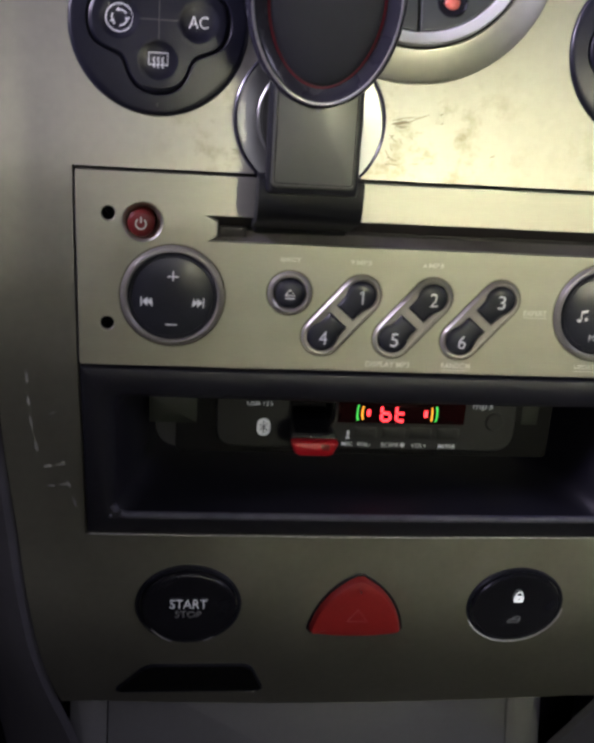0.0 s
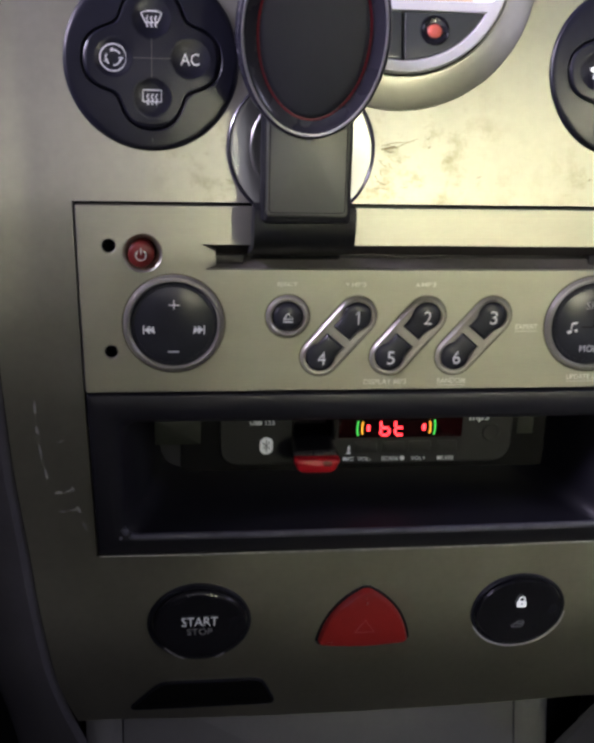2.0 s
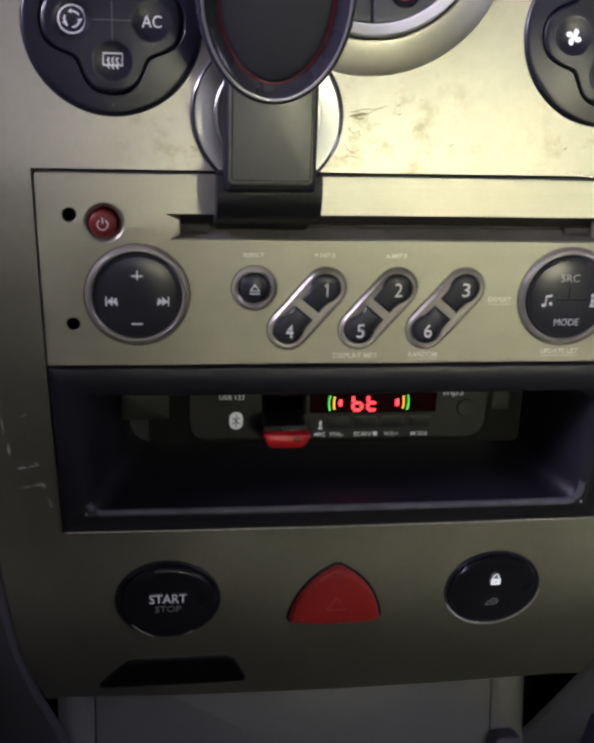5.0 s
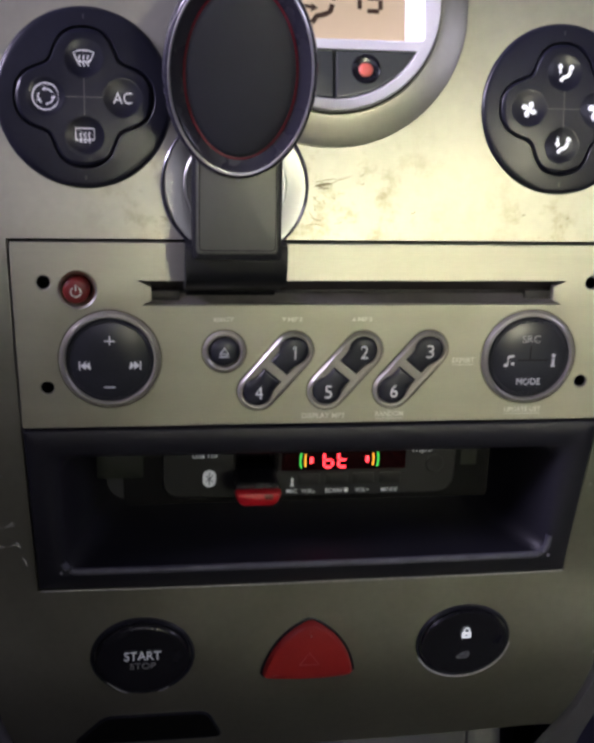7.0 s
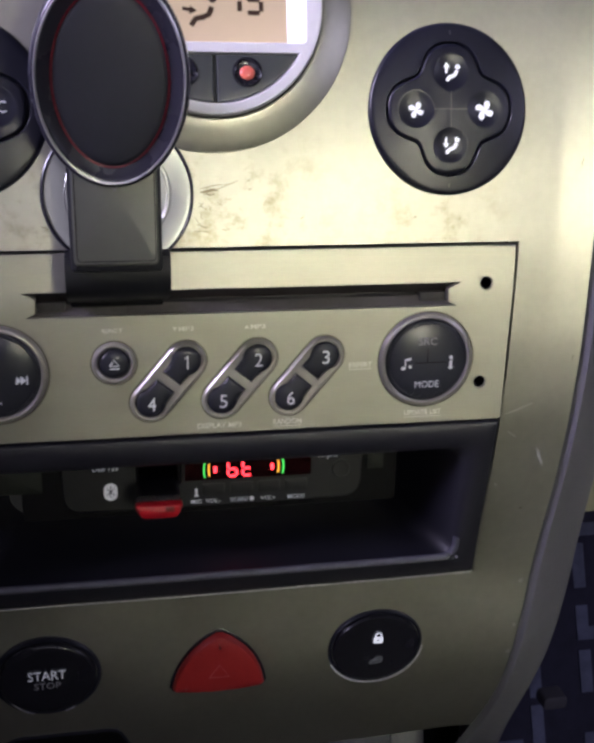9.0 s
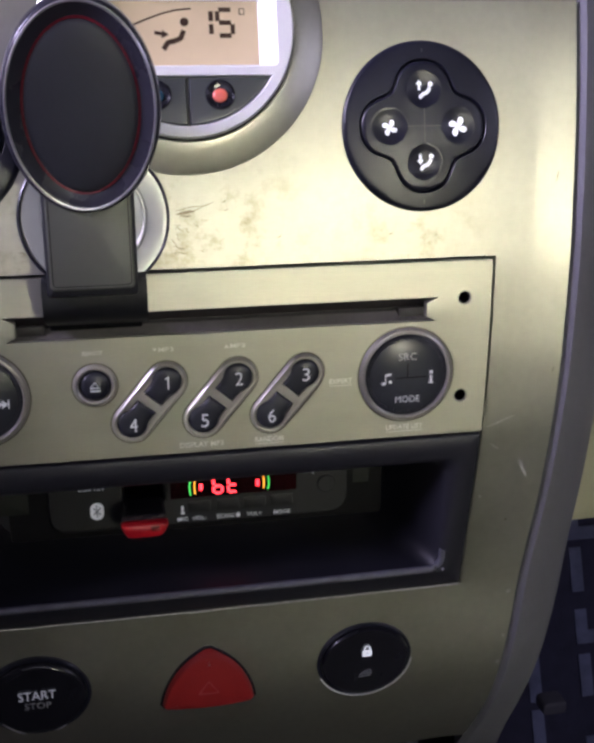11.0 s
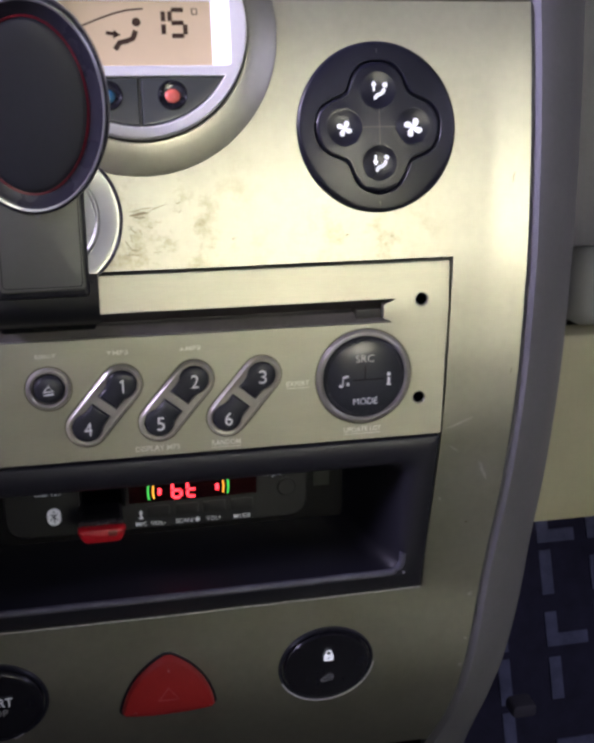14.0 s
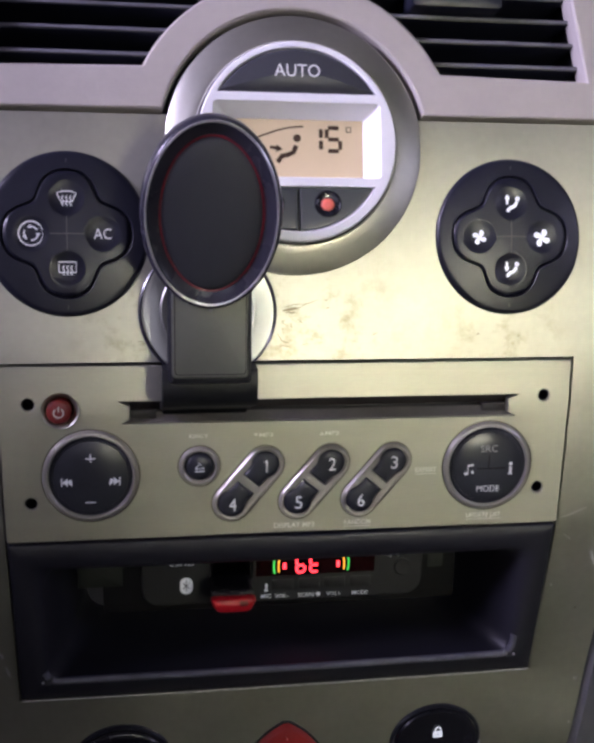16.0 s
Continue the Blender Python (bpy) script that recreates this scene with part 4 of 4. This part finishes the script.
for x in (1.9, 22.0):
    part("led_dot", block(x - 0.55, x + 0.55, 0.7, 3.1, 0.16, 0.22, 0.2), LED, win)
for x, sx in ((1.0, -1), (22.9, 1)):
    part("led_arc", strokes([[(x + sx * (0.9 + 0.5 * math.cos(radians(a))), 1.9 + 2.5 * math.sin(radians(a))) for a in range(-70, 71, 20)]], 0.5, 0.16, 0.05), LED_Y, win)
    part("led_arc", strokes([[(x + sx * (2.4 + 0.7 * math.cos(radians(a))), 1.9 + 3.0 * math.sin(radians(a))) for a in range(-70, 71, 20)]], 0.6, 0.16, 0.05), LED_G, win)
for x in (1.2, 11.2, 20.8, 30.6):
    part("module_button", block(x - 4, x + 4, -7.3, -3.2, -0.4, 0.5, 0.5), MODULE, module)
for text, x, z, w, h in (("USB 123", -35.8, 4.4, 8.6, 1.5), ("MIC", -4.8, -9.8, 3.8, 1.5), ("VOL-", 1.0, -9.9, 5.0, 1.5), ("SCAN/", 10.4, -9.9, 6.4, 1.6), ("VOL+", 20.6, -10.0, 5.2, 1.5), ("MODE", 30.7, -10.1, 6.0, 1.5)):
    part("lettering", words(text, x, z, 0.02, w, h, 0.06, 0.006), WHITE, module, "printed word " + text.rstrip("/-+"))
part("lettering", words("mp3", 42.0, 5.0, 0.02, 7.0, 3.0, 0.06), WHITE, module, "printed word mp3")
part("mic_sign", joined(dot(-4.8, -5.6, 0.5, 0.02, rz=0.9), strokes([[(-5.5, -7.6), (-4.1, -7.6)], [(-4.8, -7.6), (-4.8, -6.4)]], 0.7, 0.02)), WHITE, module)
part("remote_sign", solid(ellipse(0.8, 0.9, 14.8, -9.9, 14), [(0, 0.02), (0, 0.06)]), WHITE, module)
sign = part("wireless_sign", solid(rrect(4.6, 6.4, 2.2, -34.2, -4.2, 8), [(0, 0), (0, 0.06)]), WHITE, module, "white oval wireless sign")
part("rune", strokes([[(-35.4, -5.4), (-33.0, -3.0), (-34.2, -1.9), (-34.2, -6.5), (-33.0, -5.4), (-35.4, -3.0)]], 0.32, 0.07, 0.04), BLACK, sign)
part("port", solid(port_cut, [(0.2, -14), (0.2, -0.6), (0.9, -0.6), (0.9, -14)], ring=True), SLOT, module)
part("round_key", solid(ellipse(3.4, None, 46.8, -0.4, 30), [(0, -0.2), (0, 0.4), (0.5, 0.7), (1.2, 0.6)]), MODULE, module)

# memory stick plugged into the module
stick = thing("usb_stick", Matrix.Translation((-0.0186, 0.029, 0.7456)), "short black memory stick with glossy red end", "memory stick")
part("body", solid(rrect(15.0, 6.4, 1.4, 0, 0, 6), [(1.0, -6), (1.0, 0.4), (0.0, 1.2), (0, 14.2)]), GLOSS, stick)
tip = part("tip", solid(rounded([(-6.0, -3.9), (6.0, -3.9), (8.4, 1.3), (-8.4, 1.3)], 1.9, 6), [(0.3, 13.9), (0, 14.3), (0, 16.6), (0.5, 17.6), (1.6, 18.0)], dish=0.1), USB_RED, stick, "glossy red plastic end")
part("dark_mark", block(2.0, 5.0, -1.4, 0.6, 18.0, 18.12, 0.5), POWER_RED, tip)

# ---- phone mount clamped in the disc slot ----
mount = thing("phone_mount", Matrix.Translation((-0.030, 0, 0.821)), "black oval magnetic phone mount clamped in the disc slot", "phone mount")
# coordinates of its parts: x from the arm's middle, z from the slot, h from the radio's face
disc_pose = Matrix.Translation((0.0013, 0.0026, 0.0295)) @ Matrix.Rotation(radians(-9), 4, "X")
sd = part("steel_disc", solid(ellipse(21.4, None, 0, 0, 72), [(0, -0.6), (0, 1.0), (0.3, 1.15), (1.2, 1.15), (6, 1.0), (6.4, 1.5), (7.0, 1.5), (7.4, 1.0)], dish=-0.2), STEEL, mount, "shiny steel disc with black rim", m=disc_pose)
part("rim", solid(ellipse(21.9, None, 0, 0, 72), [(0, -0.8), (0, 1.3), (0.5, 1.7), (0.9, 1.3), (0.9, -0.8)], ring=True), MOUNT, sd)
part("jaw", solid(rrect(27, 2.4, 0.6, 0, -1.6, 4), [(0, -8), (0, 1.6), (0.6, 2)]), SLOT, mount, "flat jaw pushed into the slot")
side_profile = [(-1.2, 2), (1.6, 10), (2.8, 15.0), (4.0, 17.6), (6.0, 19.4), (9, 20.2), (13.5, 20.4), (15.5, 19.4), (16, 12), (9, 9.5), (3.2, 9), (0.6, 2)]
verts = [(sx * 14.4 + 0.3, z, h) for sx in (-1, 1) for z, h in side_profile]
npf = len(side_profile)
part("clamp", mesh(verts, [tuple(range(npf)), tuple(range(2 * npf - 1, npf - 1, -1))] + [(i, (i + 1) % npf, npf + (i + 1) % npf, npf + i) for i in range(npf)]), RUBBER, mount, "black clamp body")
arm_pose = Matrix.Translation((0, -0.019, 0.0138)) @ Matrix.Rotation(radians(-3), 4, "X")
arm = part("arm", solid(rrect(24.6, 44, 1.4, 0, 20, 5), [(0, -3.5), (0, 3.6), (0.4, 4.4), (1.0, 4.7)]), RUBBER, mount, m=arm_pose)
part("cover", solid(rrect(22.8, 42, 1.6, 0, 21, 5), [(0, 4.0), (0, 5.0), (0.3, 5.25), (0.6, 5.3)]), PLATE, arm, "smooth grey-green glossy cover plate")
part("cover_seam", solid(rrect(21.2, 40.4, 1.2, 0, 21.2, 5), [(0, 5.25), (0, 5.36), (0.22, 5.36), (0.22, 5.25)], ring=True), SLOT, arm)
part("triangle_sign", poly([(-1.6, 21.5), (0, 19.6), (1.6, 21.5)], 5.3, 0.05), TRIM, arm, "faint raised triangle")
head_pose = Matrix.Translation((0.0, -0.0255, 0.0625)) @ Matrix.Rotation(radians(8), 4, "X")
oval = ellipse(20.3, 27.8, 0, 0, 96)
ridge_arc = [(1.1 - 1.1 * math.cos(radians(a)), 0.6 + 2.8 * math.sin(radians(a))) for a in range(0, 91, 15)]
bevel = [(2.2 + 3.2 * k / 6, 3.3 - 1.5 * (k / 6) ** 0.8) for k in range(7)]
shell = part("head", solid(oval, [(5, -9), (1.2, -6.5), (0.0, -2.5)] + ridge_arc + bevel + [(5.5, 0.6)], ring=True), MOUNT, mount, "glossy black oval magnetic head", m=head_pose)
part("rim_line", solid(inset(oval, 1.15), [(0, 3.3), (0.05, 3.5), (0.35, 3.65), (0.75, 3.5), (0.8, 3.2)], ring=True), RIM, shell, "thin bright rim line")
part("back", solid(inset(oval, 4.8), [(0, -9), (0, -4), (2, -3.9)]), RUBBER, shell)
part("red_ring", solid(inset(oval, 5.3), [(0, 1.4), (0, 1.95), (0.2, 2.1), (0.55, 2.0), (0.55, 1.4)], ring=True), RING_RED, shell, "thin dark red ring")
part("pad", solid(inset(oval, 5.9), [(0, 0.5), (0, 1.9), (0.4, 2.3), (1.2, 2.5), (5, 2.65)], dish=0.1), PAD, shell, "matt rubber pad")
part("ball_joint", solid(ellipse(7, None, 0, -2, 30), [(0, -20), (0, -12), (1.5, -8)]), GLOSS, shell)

# ---- row of buttons under the tray ----
start = thing("start_button", on(-58, 685.5, 0), "round black engine start button with white lettering", "start button")
part("rim", solid(ellipse(18.2, 15.8, 0, 0, 64), [(0, -2), (0, 0.3), (0.5, 0.9), (1.2, 1.0), (1.6, 0.5), (1.6, -3)], ring=True), BLACK, start)
cap = part("cap", solid(ellipse(16.4, 14.0, 0, 0.2, 64), [(0, -3), (0, 1.6), (0.4, 2.3), (1.2, 2.7), (3.5, 2.6), (8, 2.2)], dish=-0.1), GLOSS, start, "glossy black push cap")
part("lettering", words("START", 0, 2.0, 2.7, 12.6, 3.6), WHITE, cap, "printed word START")
part("lettering", words("STOP", 0, -2.2, 2.65, 8.8, 2.5), DIM, cap, "fainter printed word STOP")
part("light_slit", strokes([arc(0, 0, 15.6, 218, 250, 10)], 0.4, 1.0), SILVER, start)
part("light_slit", strokes([arc(0, 0, 15.6, 290, 304, 6)], 0.4, 1.0), SILVER, start)

haz_pts = []
for (x0, z0), (x1, z1), bulge in (((-16.6, -10.4), (16.4, -10.4), 1.3), ((16.4, -10.4), (0.2, 12.8), 3.7), ((0.2, 12.8), (-16.6, -10.4), 3.7)):
    d = Vector((x1 - x0, z1 - z0))
    nrm = Vector((d.y, -d.x)).normalized()
    for i in range(14):
        s = (i + 0.5) / 14
        p = Vector((x0, z0)) + d * s + nrm * bulge * (1 - (2 * s - 1) ** 2)
        haz_pts.append(tuple(p))
hazard = thing("hazard_button", on(0.7, 685.0, 0), "large red rounded triangular hazard warning button", "hazard button")
part("surround", solid(inset(haz_pts, -0.9), [(0, -2), (0, 0.2), (0.4, 0.35), (0.9, 0.1), (0.9, -3)], ring=True), BLACK, hazard)
hcap = part("cap", solid(inset(haz_pts, 0.1), [(0, -3), (0, 1.4), (0.7, 2.6), (2.2, 3.2), (5, 3.3)], dish=-0.3), RED, hazard, "matt red push cap")
part("triangle_sign", strokes([[(-3.6, -4.4), (3.4, -4.4), (-0.1, 0.6), (-3.6, -4.4)]], 0.42, 3.2, 0.06), material("sign_dull_red", (0.55, 0.13, 0.13), 0.5), hcap, "worn embossed triangle")
part("rim_line", strokes([[p for p in inset(haz_pts[:14], -0.5)[1:13]]], 0.45, 0.3, 0.15), SILVER, hazard)

lock = thing("lock_button", on(57.6, 685.5, 0), "oval black door lock button with padlock symbol", "lock button")
lock_pts = [(x * math.cos(radians(6)) - z * math.sin(radians(6)), x * math.sin(radians(6)) + z * math.cos(radians(6))) for x, z in ellipse(17.6, 15.2, 0, 0, 64)]
part("rim", solid(lock_pts, [(0, -2), (0, 0.3), (0.5, 0.9), (1.0, 0.9), (1.4, 0.4), (1.4, -3)], ring=True), BLACK, lock)
part("bright_edge", strokes([[lock_pts[i % 64] for i in range(35, 63)]], 0.6, 0.75, 0.2), SILVER, lock, "bright lower edge")
lcap = part("cap", solid(inset(lock_pts, 1.6), [(0, -3), (0, 1.0), (0.6, 1.8), (2.5, 1.7), (7, 0.9)], dish=-0.2), GLOSS, lock, "dished glossy black cap")
part("padlock_sign", joined(poly(rrect(3.4, 2.5, 0.3, 0.6, 3.3, 3), 1.5), strokes([[(1.6, 4.4)] + arc(0.6, 5.3, 1.0, 0, 180, 10) + [(-0.4, 4.4)]], 0.45, 1.5)), LIT, lcap, "white padlock symbol")
part("keyhole", dot(0.6, 3.3, 0.42, 1.59, 0.04), SLOT, lcap)
part("car_sign", strokes([[(-2.0, -6.6), (-1.6, -5.6), (-0.6, -5.2), (0.4, -4.2), (2.2, -4.2), (2.4, -5.4), (1.8, -6.4), (-2.0, -6.6)], [(-0.4, -5.4), (2.2, -5.2)]], 0.35, 1.4), DIM, lcap, "fainter car symbol")

slot_thing = thing("card_slot", on(-57, 650, 0), "black key card slot under the start button", "card slot")
slot_pts = rounded([(-27, -8.5), (28, -8.5), (22, 8), (-15, 8)], 4, 6)
part("mouth", solid(slot_pts, [(0, -3), (0, 0.6), (0.5, 0.8), (1.2, 0.6), (3, 0.5)]), SLOT, slot_thing)
part("rim", solid(inset(slot_pts, -0.4), [(0, -1), (0, 0.6), (0.5, 0.9), (1.0, 0.6), (1.0, -1)], ring=True), BLACK, slot_thing)

# ---- lower console ----
ashtray = thing("ashtray_cover", Matrix.Translation((-0.004, 0.060, 0.590)) @ Matrix.Rotation(radians(-14), 4, "X"), "smooth grey plastic ashtray cover below the fascia", "ashtray")
part("door", block(-84, 85.4, -60, 34, -8, 0, 1.2), GREY, ashtray, "smooth grey door")
for sx in (-1, 1):
    c = 92.6 * sx + 0.7
    cheek = part("cheek", block(c - 7.6, c + 7.6, -60, 34, -8, -0.4, 1.2), GREY, ashtray, "grey side cheek")
    part("grip", block(c - 9 if sx > 0 else c - 5, c + 5 if sx > 0 else c + 9, -70, -6, -1, 9, 4), TRIM, cheek)
under = thing("console_base", Matrix.Translation((0, 0.075, 0.45)), "dark plastic console base behind the ashtray", "car console", kind="structure")
part("back_panel", block(-118, 118, -150, 250, -6, 0, 2), DARK, under)

# ---- passenger side ----
glove = thing("glove_box", Matrix.Translation((0.30, 0.060, 0.749)), "pale olive-beige glove box lid beside the console", "glove box")
part("lid", block(-146, 200, -41, 40, -30, 0, 3), BEIGE, glove)
part("upper_ledge", block(-150, 200, 74, 200, -40, -2, 6), TRIM, glove, "dark grey dash edge")
latch = part("latch_recess", block(-150, 200, 39, 75, -40, -14, 2), SLOT, glove, "dark gap above the lid")
part("bar", solid(rrect(300, 32, 9, 18, 58, 7), [(0, -16), (0, -6), (1.5, -2.4), (4, 0.2), (7, 1.5)]), GREY, latch, "rounded grey bar")
mat_ = thing("floor_mat", Matrix.Translation((0.33, 0.30, 0.55)) @ Matrix.Rotation(radians(-22), 4, "X"), "dark navy patterned cloth in the passenger footwell", "floor mat")
part("cloth", block(-260, 260, -330, 200, -8, 0, 4), NAVY, mat_)
bars = []
prnd = random.Random(11)
for i in range(11):
    for j in range(11):
        x, z = -200 + i * 38, -200 + j * 36
        w, h = prnd.choice(((31, 9), (9, 31), (28, 9), (9, 29)))
        bars.append(block(x, x + w, z, z + h, -0.2, 1.4, 0.6))
        if prnd.random() < 0.7:
            bars.append(block(x, x + 9, z, z + 24, -0.2, 1.3, 0.6))
tagged(part("maze_pattern", joined(*bars), NAVY_L, mat_, "lighter woven maze pattern"), kind="stuff")
# added block in place of a small blurred highlight low in the footwell
highlight_stand_in = thing("footwell_highlight", Matrix.Translation((0.235, 0.21, 0.50)), "small grey block standing in for a footwell highlight", "seat rail")
part("highlight_block", block(-8, 8, -4.5, 4.5, -12, 0, 3), TRIM, highlight_stand_in)

# ---- the cabin that closes the place ----


def wall(name, x0, x1, y0, y1, z0, z1, mat, label):
    bm = bmesh.new()
    bmesh.ops.create_cube(bm, size=1)
    bmesh.ops.scale(bm, vec=(x1 - x0, y1 - y0, z1 - z0), verts=bm.verts)
    bmesh.ops.translate(bm, vec=((x0 + x1) / 2, (y0 + y1) / 2, (z0 + z1) / 2), verts=bm.verts)
    bmesh.ops.bevel(bm, geom=bm.edges[:], offset=0.01, segments=2, affect="EDGES")
    me = bpy.data.meshes.new(name)
    bm.to_mesh(me)
    bm.free()
    return tagged(new(name, finish(me, mat)), label, "car interior", kind="structure")


wall("floor", -0.78, 0.78, -1.7, 0.66, 0.20, 0.24, DARK, "dark carpeted car floor")
wall("ceiling", -0.78, 0.78, -1.7, 0.66, 1.42, 1.46, HEAD, "pale grey cloth headliner")
wall("wall_front", -0.78, 0.78, 0.62, 0.66, 0.24, 1.42, DARK, "dark bulkhead ahead of the dashboard")
wall("wall_back", -0.78, 0.78, -1.7, -1.66, 0.24, 1.42, DARK, "dark rear of the cabin")
wall("wall_left", -0.78, -0.74, -1.66, 0.62, 0.24, 1.42, DARK, "dark driver's door")
wall("wall_right", 0.74, 0.78, -1.66, 0.62, 0.24, 1.42, DARK, "dark passenger door")
wall("dashboard_top", -0.74, 0.74, 0.08, 0.62, 1.02, 1.06, TRIM, "dark grey dashboard top")
# lamp body added where the key light stands, behind the viewer
lamp = thing("added_key_lamp", Matrix.Translation((0.482, -1.615, 0.964)) @ Matrix.Rotation(radians(194.1), 4, "Z"), "unseen round lamp added behind the key light", "car lamp")
part("housing", solid(ellipse(222, None, 0, 0, 64), [(0, -30), (0, -4), (3, 0), (9, 0), (10, -3), (10, -30)], ring=True), TRIM, lamp)
part("diffuser", solid(ellipse(213, None, 0, 0, 64), [(0, -14), (0, -5), (6, -3)]), DIFFUSER, lamp)
part("stem", block(-30, 30, -30, 30, -60, -10, 6), TRIM, lamp)
